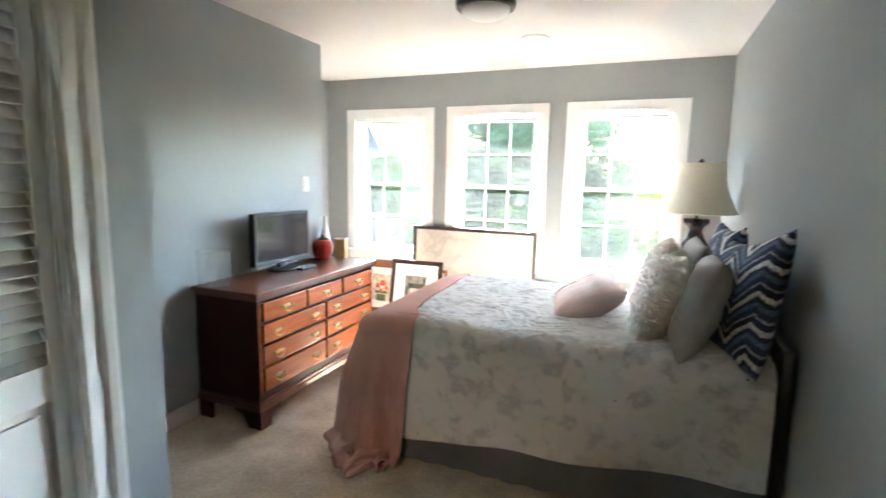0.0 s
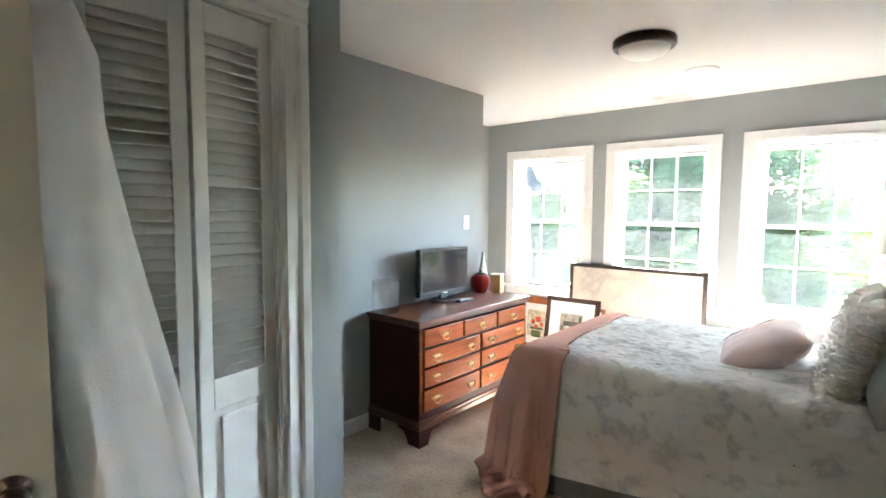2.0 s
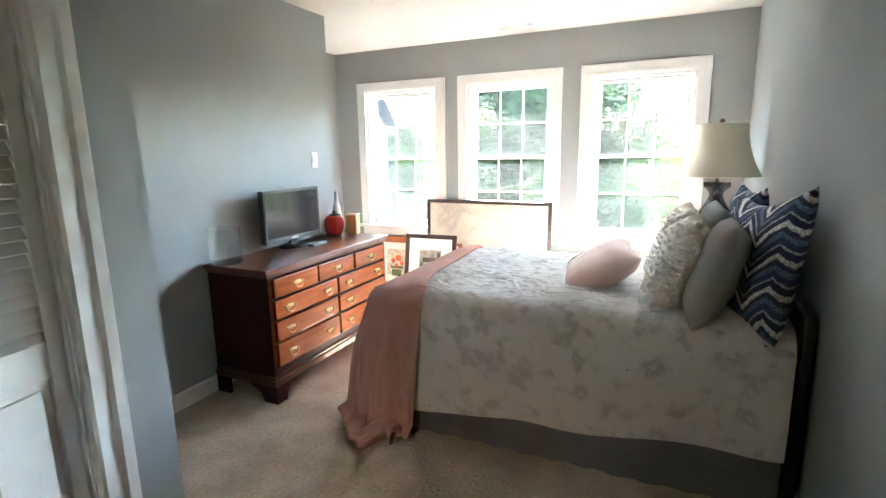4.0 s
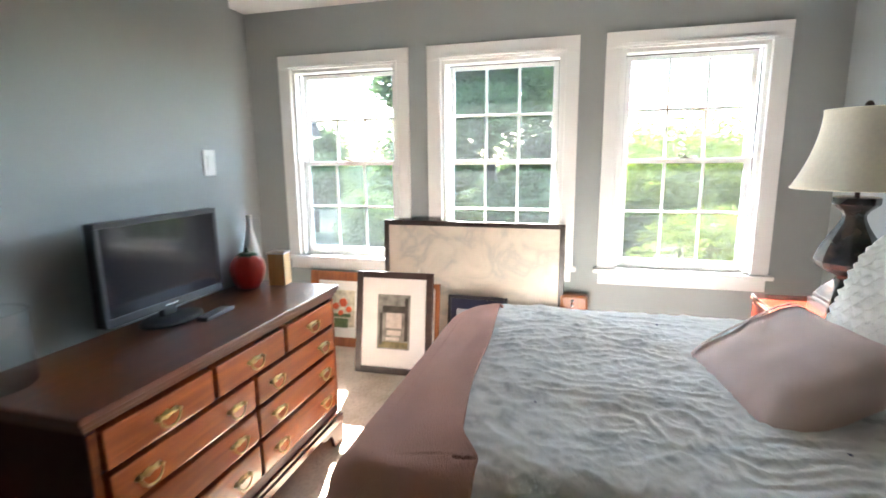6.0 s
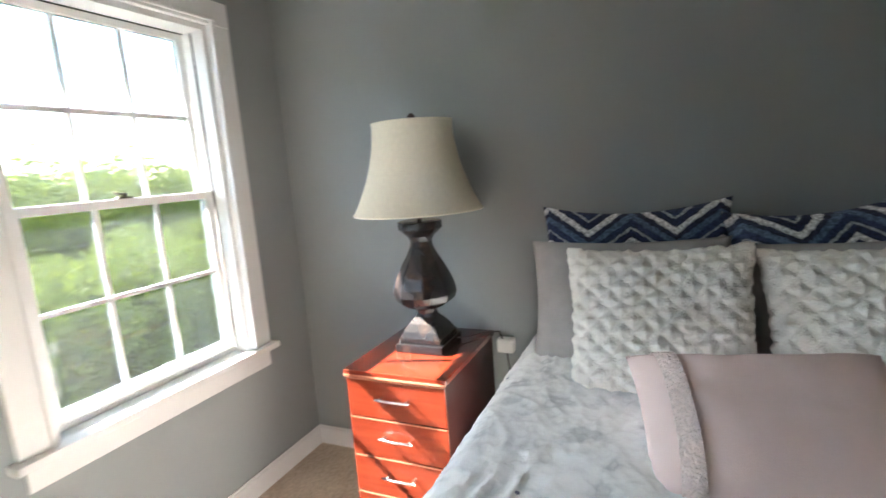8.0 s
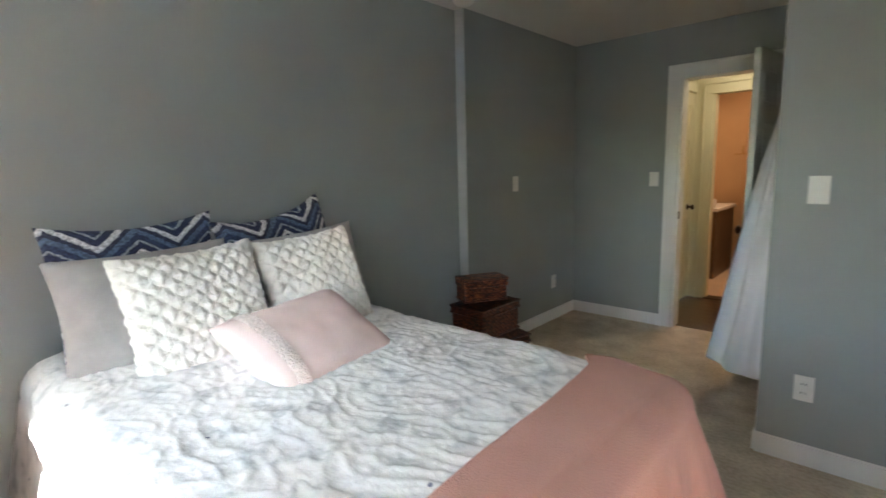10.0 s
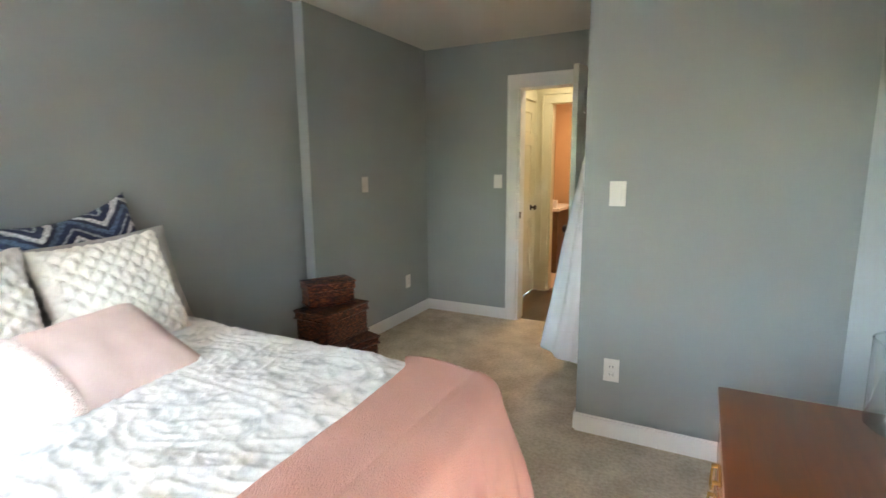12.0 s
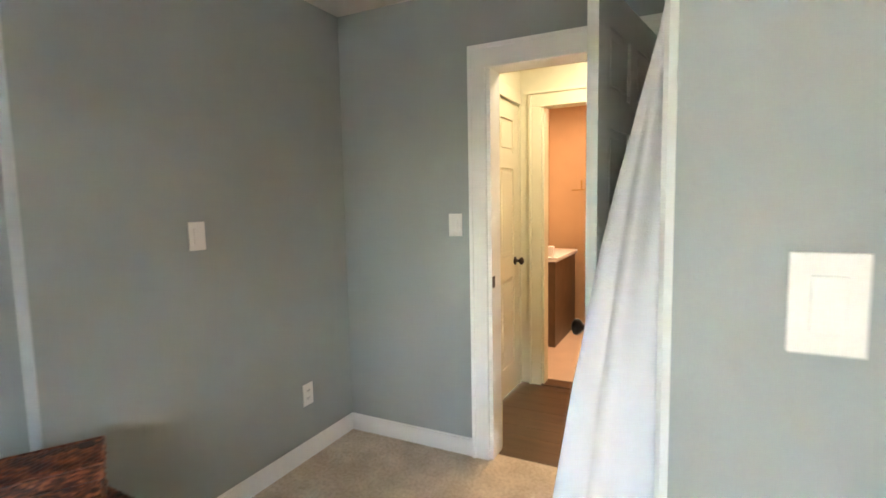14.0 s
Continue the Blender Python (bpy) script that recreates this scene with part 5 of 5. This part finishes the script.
boxes("print_detail", M["photo_dark"], fa, [(-0.075, 0.085, 0.005, 0.007, 0.40, 0.445), (-0.095, -0.075, 0.005, 0.007, 0.19, 0.40), (0.075, 0.098, 0.005, 0.007, 0.22, 0.50)], label="dark roof and posts in the photograph")
boxes("print_detail", M["photo_pale"], fa, [(-0.05, 0.055, 0.005, 0.007, 0.30, 0.40), (-0.045, 0.05, 0.005, 0.007, 0.255, 0.285), (-0.05, 0.04, 0.005, 0.007, 0.22, 0.24)], label="pale wall and steps in the photograph")
boxes("print_detail", M["photo_moss"], fa, [(-0.10, 0.10, 0.0055, 0.007, 0.172, 0.212)], label="mossy ground in the photograph")
fb = frame_print("flower_print", "orange wooden frame with a print of red flowers", 0.50, 0.56, 0.068, 0.028, M["oak"], pose(-1.725, 5.36, 0.0, -8, 0, 0), 0.07, mat("flower_paper", (0.55, 0.50, 0.38), 0.5, var=0.35, scale=30))
M["petal"] = mat("painted_petals", (0.60, 0.10, 0.03), 0.6, var=0.3, scale=30)
M["stem"] = mat("painted_leaves", (0.09, 0.13, 0.05), 0.6, var=0.3, scale=30)
for k, (fx, fz, fr) in enumerate(((0.02, 0.33, 0.034), (-0.04, 0.30, 0.026), (0.065, 0.28, 0.024), (0.0, 0.25, 0.022))):
    bm = bmesh.new()
    lathe(bm, [(fr, 0), (fr * 0.8, 0.002)], 9)
    bmesh.ops.transform(bm, matrix=pose(fx, 0.007, fz, 90), verts=bm.verts)
    part("painted_flower", bm, M["petal"], fb, "painted red flower")
boxes("painted_vase", M["stem"], fb, [(-0.05, 0.06, 0.005, 0.007, 0.14, 0.21), (-0.07, 0.08, 0.0055, 0.007, 0.22, 0.245)], label="painted vase and leaves")
fc = frame_print("leaf_print", "navy frame with a white sheet of pressed brown leaves", 0.40, 0.475, 0.022, 0.028, mat("navy_frame", (0.007, 0.007, 0.011), 0.35, var=0.1), pose(-0.665, 5.235, 0.0, -7, 0, -1), 0.045, mat("leaf_paper", (0.62, 0.61, 0.60), 0.6, var=0.04))
M["brown_leaf"] = mat("pressed_leaf", (0.26, 0.09, 0.05), 0.7, var=0.4, scale=40)
boxes("navy_mat", mat("navy_mat", (0.012, 0.015, 0.04), 0.8, var=0.1), fc, [(-0.178, 0.178, 0.0068, 0.0098, 0.385, 0.453), (-0.178, -0.14, 0.0068, 0.0098, 0.022, 0.385), (0.14, 0.178, 0.0068, 0.0098, 0.022, 0.385)])
for lx, lz in ((-0.10, 0.30), (-0.035, 0.31), (-0.105, 0.21), (-0.03, 0.21), (0.05, 0.29), (0.045, 0.20)):
    bm = bmesh.new()
    pts = [(0, -0.036), (0.022, -0.008), (0.026, 0.016), (0.012, 0.030), (0, 0.022), (-0.012, 0.030), (-0.026, 0.016), (-0.022, -0.008)]
    vs = [bm.verts.new((lx + a, 0.0052, lz + b)) for a, b in pts]
    bm.faces.new(vs)
    bmesh.ops.solidify(bm, geom=bm.faces[:], thickness=-0.0015)
    part("pressed_leaf", bm, M["brown_leaf"], fc, "pressed brown leaf")
fd = frame_print("pastel_print", "thin pale frame with a pastel sketch above a yellow band", 0.31, 0.43, 0.012, 0.022, M["plastic"], pose(-0.255, 5.255, 0.0, -7, 0, -2), 0.03, mat("pastel_paper", (0.62, 0.58, 0.56), 0.6, var=0.12, scale=9))
boxes("print_detail", mat("ochre_band", (0.55, 0.38, 0.14), 0.6, var=0.2), fd, [(-0.11, 0.12, 0.005, 0.007, 0.19, 0.26)], label="ochre band in the sketch")
frame_print("oak_frame", "plain orange oak frame standing behind the photograph", 0.46, 0.585, 0.03, 0.024, M["oak"], pose(-1.105, 5.045, 0.0, -9, 0, 2), 0.05, M["photo_pale"])
frame_print("small_photo", "small white-matted photograph in a thin dark frame by the case", 0.115, 0.165, 0.008, 0.012, M["dark"], pose(-0.02, 5.29, 0.0, -12, 0, -4), 0.022, M["photo_dark"])
board = thing("white_board", "thin white board standing behind the large print", "board", at=pose(-1.415, 5.43, 0.0, -4, 0, -6))
boxes("panel", M["plastic"], board, [(-0.06, 0.30, 0, 0.020, 0, 0.665)], 0.003)
case = thing("instrument_case", "slim orange-brown leather case with nickel studs, standing under the windows", "case", at=pose(-0.01, 5.36, 0.0, -4, 0, 0))
bm = bmesh.new()
box(bm, -0.125, 0.075, 0.0, 0.10, 0.0, 0.495, 0.022)
for v in bm.verts:
    v.co.x *= 1 - 0.35 * max(0, v.co.z) / 0.495 * (v.co.x > 0)
part("shell", bm, M["oak"], case)
bm = bmesh.new()
for z in (0.455, 0.425):
    lathe(bm, [(0.012, 0), (0.010, 0.006), (0.002, 0.008)], 12)
    bmesh.ops.transform(bm, matrix=pose(-0.045, -0.001, z, 90), verts=bm.verts[-36:])
part("stud", bm, M["silver"], case, "round nickel stud", True)
stool = thing("low_table", "small rounded red cherry table under the leaning prints", "table", at=pose(-0.525, 5.010, 0.0) @ Matrix.Diagonal((1.05, 1.05, 1.15, 1)))
bm = bmesh.new()
lathe(bm, [(0.155, 0.20), (0.165, 0.206), (0.165, 0.216), (0.155, 0.222)], 40)
part("tabletop", bm, M["red_wood"], stool, smooth=False)
for a in range(4):
    bm = bmesh.new()
    lathe(bm, [(0.012, 0), (0.016, 0.10), (0.014, 0.20)], 10, 0.11 * math.cos(a * math.pi / 2 + 0.78), 0.11 * math.sin(a * math.pi / 2 + 0.78))
    part("leg", bm, M["red_wood"], stool)
bag = thing("cloth_bag", "soft black cloth bag slumped on the little red table", "bag", at=place((-0.455, 5.105, 0.368), (-0.1, -1, 0.12), roll=-8))
part("body", pillow_mesh(0.15, 0.22, 0.07, nu=24, sag=0.03), M["dark"], bag, smooth=True)
bm = bmesh.new()
tube(bm, [(-0.04, 0.07, 0.01), (-0.02, 0.125, 0.015), (0.03, 0.12, 0.015), (0.045, 0.06, 0.01)], 0.006, 6)
part("strap", bm, M["dark"], bag, smooth=True)
rule = thing("gilt_moulding", "gilded length of frame moulding leaning on the prints", "moulding")
bm = bmesh.new()
tube(bm, [(-0.885, 5.10, 0.013), (-0.605, 5.03, 0.405)], 0.013, 4)
part("bar", bm, mat("gilt", (0.45, 0.31, 0.08), 0.35, metal=0.7, var=0.3, scale=60), rule)


# ---- switches, outlets, ceiling fittings ----
def plate(name, label, at, w=0.075, h=0.118, outlet=False):
    """A white wall plate; local z out of the wall, y up."""
    ob = thing(name, label, "outlet" if outlet else "light switch", at=at)
    boxes("plate", M["plastic"], ob, [(-w / 2, w / 2, -h / 2, h / 2, 0, 0.006)], 0.002)
    if outlet:
        for s in (-1, 1):
            boxes("socket", M["plastic"], ob, [(-0.017, 0.017, s * 0.021 - 0.014, s * 0.021 + 0.014, 0.006, 0.0085)], 0.002)
            boxes("slot", M["dark"], ob, [(-0.009, -0.006, s * 0.021 - 0.005, s * 0.021 + 0.006, 0.0085, 0.009), (0.006, 0.009, s * 0.021 - 0.005, s * 0.021 + 0.006, 0.0085, 0.009)])
    else:
        boxes("rocker", M["plastic"], ob, [(-0.017, 0.017, -0.033, 0.033, 0.006, 0.011)], 0.002)
    return ob


plate("light_switch", "white rocker switch on the wall of the nook", place((-0.69, Y_NOOK, 1.244), (0, 1, 0)))
plate("outlet", "white outlet low on the wall of the nook", place((-0.70, Y_NOOK, 0.360), (0, 1, 0)), outlet=True)
plate("light_switch", "white rocker switch beside the bedroom door", place((0.563, Y_DOOR, 1.245), (0, 1, 0)))
plate("light_switch", "white dial switch on the wall above the outlet", place((X_DOOR, 1.25, 1.245), (-1, 0, 0)))
plate("outlet", "white outlet near the corner by the door", place((X_DOOR, 0.645, 0.350), (-1, 0, 0)), outlet=True)
plate("light_switch", "white rocker switch above the dresser", place((X_WEST, 4.03, 1.365), (1, 0, 0)), w=0.07, h=0.112)

light = thing("ceiling_light", "flush ceiling light, bronze ring and frosted bowl, switched off", "ceiling light", at=pose(-0.125, 3.735, H))
bm = bmesh.new()
lathe(bm, [(0.168, -0.0005), (0.170, -0.030), (0.166, -0.042), (0.140, -0.046), (0.138, -0.020)], 48)
part("ring", bm, M["bronze"], light, "dark bronze ring", True)
bm = bmesh.new()
lathe(bm, [(0.139, -0.040)] + [(0.139 * math.cos(t), -0.044 - 0.062 * math.sin(t)) for t in [i * math.pi / 2 / 10 for i in range(10)]] + [(0.004, -0.106)], 48)
part("bowl", bm, M["lampshade_glass"], light, "frosted glass bowl", True)
spk = thing("ceiling_speaker", "round white ceiling speaker grille", "speaker", at=pose(-0.025, 4.57, H))
bm = bmesh.new()
lathe(bm, [(0.105, -0.0005), (0.103, -0.008), (0.090, -0.010), (0.002, -0.009)], 40)
part("grille", bm, M["plastic"], spk, smooth=True)
vent = thing("ceiling_vent", "white slotted ceiling vent", "vent", at=pose(-0.41, 5.25, H, 0, 0, 0))
boxes("frame", M["plastic"], vent, [(-0.16, 0.16, -0.075, -0.055, -0.008, -0.0005), (-0.16, 0.16, 0.055, 0.075, -0.008, -0.0005), (-0.16, -0.14, -0.055, 0.055, -0.008, -0.0005), (0.14, 0.16, -0.055, 0.055, -0.008, -0.0005)], 0.002)
for k in range(7):
    bm = bmesh.new()
    box(bm, -0.14, 0.14, -0.007, 0.007, -0.001, 0.001, m=pose(0, -0.047 + k * 0.0157, -0.006, 35))
    part("slat", bm, M["plastic"], vent)
smk = thing("smoke_detector", "round white smoke detector on the ceiling near the wall step", "smoke detector", at=pose(1.165, 1.99, H))
bm = bmesh.new()
lathe(bm, [(0.066, -0.0005), (0.068, -0.014), (0.060, -0.020), (0.060, -0.026), (0.052, -0.036), (0.003, -0.040)], 40)
part("case", bm, M["plastic"], smk, smooth=True)


# ---- robe on the door ----
robe = thing("white_robe", "long white cotton robe on a hanger before the closet", "robe", at=pose(-0.42, 1.08, 1.97))
FALLS = [(1.97, -0.490, 1.07, 0.008, 0.015), (1.92, -0.488, 1.09, 0.014, 0.060), (1.80, -0.478, 1.090, 0.026, 0.105), (1.64, -0.455, 1.075, 0.048, 0.120), (1.40, -0.425, 1.085, 0.075, 0.140), (1.20, -0.405, 1.110, 0.092, 0.150),
        (0.85, -0.378, 1.165, 0.116, 0.165), (0.50, -0.360, 1.200, 0.136, 0.170), (0.20, -0.335, 1.210, 0.165, 0.170), (0.12, -0.333, 1.210, 0.165, 0.168)]


def robe_at(u, v):
    z = 1.97 - v * 1.81
    for k0, k1 in zip(FALLS, FALLS[1:]):
        if z >= k1[0] - 1e-6:
            break
    t = (k0[0] - z) / (k0[0] - k1[0])
    cx, cy, rx, ry = [a + (b - a) * t for a, b in zip(k0[1:], k1[1:])]
    a = u * 2 * math.pi
    grow = smooth(v * 1.6)
    f = 1 + grow * (0.13 * math.sin(3 * a + 0.8 + 0.9 * math.sin(v * 4)) + 0.10 * math.sin(7 * a + 2.1 + v * 3) + 0.012 * math.sin(13 * a + 5 * v))
    hem = 0.03 * math.sin(a * 2 + 1) * (v > 0.999)
    return Vector((cx + rx * f * math.cos(a), cy + ry * f * math.sin(a), z + hem + 0.004 * noise.noise(Vector((u * 8, v * 9, 0))))) - Vector((-0.42, 1.08, 1.97))


bm = bmesh.new()
g = sheet(bm, 150, 90, robe_at, closed_u=True)
bm.faces.new([c[0] for c in g])
part("cloth", bm, M["robe"], robe, smooth=True)
bm = bmesh.new()
tube(bm, [(-0.085, 0.0, 0.175), (-0.070, 0.0, 0.185), (-0.062, 0.0, 0.170), (-0.064, 0.0, 0.06), (-0.068, 0.0, 0.0)], 0.003)
part("hanger_hook", bm, M["silver"], robe, "thin wire hanger hook", True)

# ---- bathroom things seen through the doors ----
van = thing("vanity", "brown bathroom vanity with a white top", "vanity", at=pose(0.66, -1.95, 0))
boxes("cabinet", M["vanity"], van, [(-0.09, 0.238, -0.75, 0.10, 0, 0.80)], 0.004)
boxes("counter", M["porcelain"], van, [(-0.11, 0.238, -0.77, 0.12, 0.80, 0.84)], 0.006, "white counter")
boxes("cup", M["porcelain"], van, [(-0.06, 0.0, 0.0, 0.06, 0.8405, 0.94)], 0.01)
towel = thing("hanging_towel", "dark towel hanging from a bar on the bathroom wall", "towel", at=pose(0.14, -2.86, 1.35))
boxes("bar", M["bronze"], towel, [(-0.05, 0.28, 0.02, 0.035, 0.09, 0.105), (0.26, 0.28, -0.04, 0.02, 0.09, 0.105), (-0.05, -0.03, -0.04, 0.02, 0.09, 0.105)], 0.003)
bm = bmesh.new()
sheet(bm, 30, 20, lambda u, v: Vector((0.12 + 0.12 * u, 0.045 + 0.010 * math.sin(u * 22), 0.11 - v * 0.75)))
bmesh.ops.solidify(bm, geom=bm.faces[:], thickness=0.012)
part("cloth", bm, M["towel"], towel, "dark brown cloth", True)
wc = thing("toilet", "white toilet in the bathroom corner", "toilet", at=pose(0.12, -2.55, 0))
bm = bmesh.new()
lathe(bm, [(0.11, 0.0005), (0.10, 0.10), (0.13, 0.25), (0.19, 0.36), (0.20, 0.40), (0.19, 0.43)], 32)
bmesh.ops.transform(bm, matrix=Matrix.Diagonal((0.9, 1.2, 1, 1)), verts=bm.verts)
part("bowl", bm, M["porcelain"], wc, smooth=True)
boxes("tank", M["porcelain"], wc, [(-0.20, 0.20, -0.34, -0.20, 0.38, 0.74)], 0.02)
boxes("bath_wall_corner", M["bath_paint"], None, [(0.30, 0.34, -2.9, -2.3, 0, H)])
tagged(bpy.data.objects["bath_wall_corner"], "warm painted partition in the bathroom", "wall", kind="structure")
art = thing("wall_hook", "small brass hook and shelf on the bathroom partition", "hook", at=pose(0.36, -2.28, 1.45))
boxes("shelf", M["brass"], art, [(-0.02, 0.16, -0.018, 0.0, 0.0, 0.012), (0.06, 0.075, -0.018, 0.0, 0.012, 0.10)], 0.003)


# ---- outdoors ----
GZ = -3.1
bm = bmesh.new()
sheet(bm, 40, 40, lambda u, v: Vector(((u - 0.5) * 600, (v - 0.5) * 600, GZ)))
ground = setting(part("ground", bm, M["grass"]), "green lawn", "ground")
setting(boxes("road", M["asphalt"], None, [(-60, 60, 20, 26, GZ - 0.1, GZ + 0.02)]), "gray asphalt street", "road")
setting(boxes("driveway", M["asphalt"], None, [(-7, -3.6, 7, 20, GZ - 0.1, GZ + 0.015)]), "gray driveway", "driveway")


def leaves(bm, c, r, n, size, rnd):
    for _ in range(n):
        d = Vector((rnd.gauss(0, 1), rnd.gauss(0, 1), rnd.gauss(0, 1))).normalized() * r * (0.25 + 0.85 * rnd.random() ** 0.7)
        p = c + Vector((d.x, d.y, d.z * 0.75))
        a = Vector((rnd.uniform(-1, 1), rnd.uniform(-1, 1), rnd.uniform(-0.6, 0.6))).normalized() * size * rnd.uniform(0.6, 1.3)
        b = a.cross(Vector((rnd.uniform(-1, 1), rnd.uniform(-1, 1), rnd.uniform(-1, 1)))).normalized() * size * 0.55
        vs = [bm.verts.new(p - a), bm.verts.new(p + b), bm.verts.new(p + a), bm.verts.new(p - b)]
        bm.faces.new(vs)


def tree(name, label, height, crown, seed, material, leaf=0.13, n=7000):
    rnd = random.Random(seed)
    ob = thing(name, label, "tree", "trees outside")
    bm = bmesh.new()
    pts = [(0, 0, 0), (0.05, 0.02, height * 0.25), (-0.04, 0.08, height * 0.5), (0.05, 0.0, height * 0.8)]
    for r, (a, b) in zip((0.20, 0.15, 0.09), zip(pts, pts[1:])):
        tube(bm, [a, b], r, 9)
    tips = []
    for i in range(16):
        z = height * (0.25 + 0.65 * i / 16)
        a = i * 2.4 + rnd.random()
        ln = crown * (0.95 - 0.5 * abs(i / 16 - 0.35)) * rnd.uniform(0.75, 1.1)
        t = Vector((math.cos(a) * ln, math.sin(a) * ln, z + ln * 0.35))
        tube(bm, [(0, 0, z), t * 0.5 + Vector((0, 0, z * 0.5 + 0.1)), t], 0.035, 6)
        tips.append(t)
        tips.append(t * 0.55 + Vector((0, 0, z * 0.45 + 0.2)))
    part("trunk", bm, M["bark"], ob, "gray-brown trunk and limbs", True)
    bm = bmesh.new()
    tips.append(Vector((0, 0, height)))
    for t in tips:
        leaves(bm, t, crown * rnd.uniform(0.28, 0.48), n // len(tips), leaf, rnd)
    part("crown", bm, material, ob, "leafy crown")
    return ob


t1 = tree("maple_tree", "tall green leafy tree in the yard", 8.9, 2.5, 3, M["foliage"], leaf=0.10, n=34000)
t1.matrix_basis = pose(-2.1, 14.0, GZ)
t2 = tree("maple_tree", "green leafy tree by the street", 6.4, 2.3, 5, M["foliage"], n=9000)
t2.matrix_basis = pose(-16.0, 30.0, GZ, 0, 0, 40)
for x, y, s, dz in ((-26, 50, 30, 0), (-19, 55, 80, -0.5), (-12, 52, 130, 0), (-6, 56, 200, -1), (0, 50, 260, -0.6), (5.5, 54, 310, 0), (11, 50, 20, -0.8), (17, 55, 75, 0), (23, 50, 110, -0.4), (30, 52, 160, 0), (37, 50, 220, -0.7), (46, 52, 250, 0), (56, 52, 290, -0.5), (68, 54, 340, 0), (2.5, 30, 145, -1.6), (9, 31, 45, -1.9), (16, 30, 100, -1.5)):
    copy_thing(t2, pose(x, y, GZ + dz, 0, 0, s))


def bush(seed, r):
    rnd = random.Random(seed)
    ob = thing("shrub", "yellow-green rounded shrub on the lawn", "shrub", "shrubs outside")
    bm = bmesh.new()
    for i in range(6):
        a = i * 1.05
        tube(bm, [(0, 0, 0), (0.3 * r * math.cos(a), 0.3 * r * math.sin(a), r * 0.6)], 0.03, 5)
    part("stem", bm, M["bark"], ob)
    bm = bmesh.new()
    for i in range(9):
        leaves(bm, Vector((rnd.uniform(-0.6, 0.6) * r, rnd.uniform(-0.6, 0.6) * r, rnd.uniform(0.4, 1.0) * r)), r * 0.5, 1500, 0.075, rnd)
    part("foliage", bm, M["foliage_yellow"], ob)
    return ob


b1 = bush(11, 2.6)
b1.matrix_basis = pose(3.2, 13.5, GZ)
for x, y, s in ((6.6, 13.8, 40), (9.8, 13.4, 90), (13.0, 14.5, 220), (5.2, 17.0, 150), (9.0, 18.0, 300), (13.5, 19.0, 20), (17.5, 17.0, 75), (19.0, 22.0, 133)):
    copy_thing(b1, pose(x, y, GZ, 0, 0, s))

def hedge(u0, u1, y, top, seed, material, n):
    """A long uneven belt of leaves from x = u0 to u1."""
    rnd = random.Random(seed)
    bm = bmesh.new()
    k = int((u1 - u0) / 2.2)
    for i in range(k):
        x = u0 + (u1 - u0) * (i + 0.5) / k
        h = top * rnd.uniform(0.75, 1.1)
        for z in (0.3, 0.7):
            leaves(bm, Vector((x + rnd.uniform(-0.6, 0.6), y + rnd.uniform(-1, 1), h * z)), h * 0.38 + 0.5, n, 0.16, rnd)
    ob = part("hedge", bm, material)
    ob.matrix_basis = pose(0, 0, GZ)
    return tagged(ob, "long uneven green belt of trees across the street", "trees", kind="stuff")


hedge(-50, 75, 44, 6.2, 31, M["foliage_dark"], 600)
hedge(2, 32, 26, 5.6, 37, M["foliage_yellow"], 1500)
hedge(-12, 5, 27, 3.0, 41, M["foliage"], 700)

# neighbouring house
nb = thing("neighbour_house", "pale clapboard house with a gray shingle roof", "house", at=pose(-13.0, 15.0, GZ, 0, 0, 12))
bm = bmesh.new()
for k in range(30):
    z = 0.2 + k * 0.18
    box(bm, -4.0 - 0.0, 4.0, -3.0 - 0.02, 3.0, z, z + 0.165, m=Matrix.Identity(4))
part("wall", bm, M["siding"], nb, "pale horizontal clapboards")
bm = bmesh.new()
for s in (-1, 1):
    v = [bm.verts.new(p) for p in ((-4.4, s * 3.5, 5.35), (4.4, s * 3.5, 5.35), (4.4, 0, 7.6), (-4.4, 0, 7.6))]
    bm.faces.new(v if s < 0 else v[::-1])
bmesh.ops.solidify(bm, geom=bm.faces[:], thickness=0.15)
part("roof", bm, M["shingle"], nb, "gray shingle roof")
bm = bmesh.new()
for s in (-4.0, 3.98):
    v = [bm.verts.new(p) for p in ((s, -3.0, 5.5), (s, 3.0, 5.5), (s, 0, 7.4))]
    bm.faces.new(v)
bmesh.ops.solidify(bm, geom=bm.faces[:], thickness=0.02)
part("gable", bm, M["siding"], nb)
for wx in (-2.6, 0, 2.6):
    for wz in (1.2, 3.7):
        w = boxes("window", M["white"], nb, [(wx - 0.5, wx - 0.42, -3.07, -3.0, wz, wz + 1.3), (wx + 0.42, wx + 0.5, -3.07, -3.0, wz, wz + 1.3), (wx - 0.42, wx + 0.42, -3.07, -3.0, wz, wz + 0.08), (wx - 0.42, wx + 0.42, -3.07, -3.0, wz + 1.22, wz + 1.3), (wx - 0.42, wx + 0.42, -3.06, -3.0, wz + 0.62, wz + 0.68)])
        boxes("pane", M["screen"], w, [(wx - 0.42, wx + 0.42, -3.04, -3.02, wz + 0.08, wz + 1.22)])
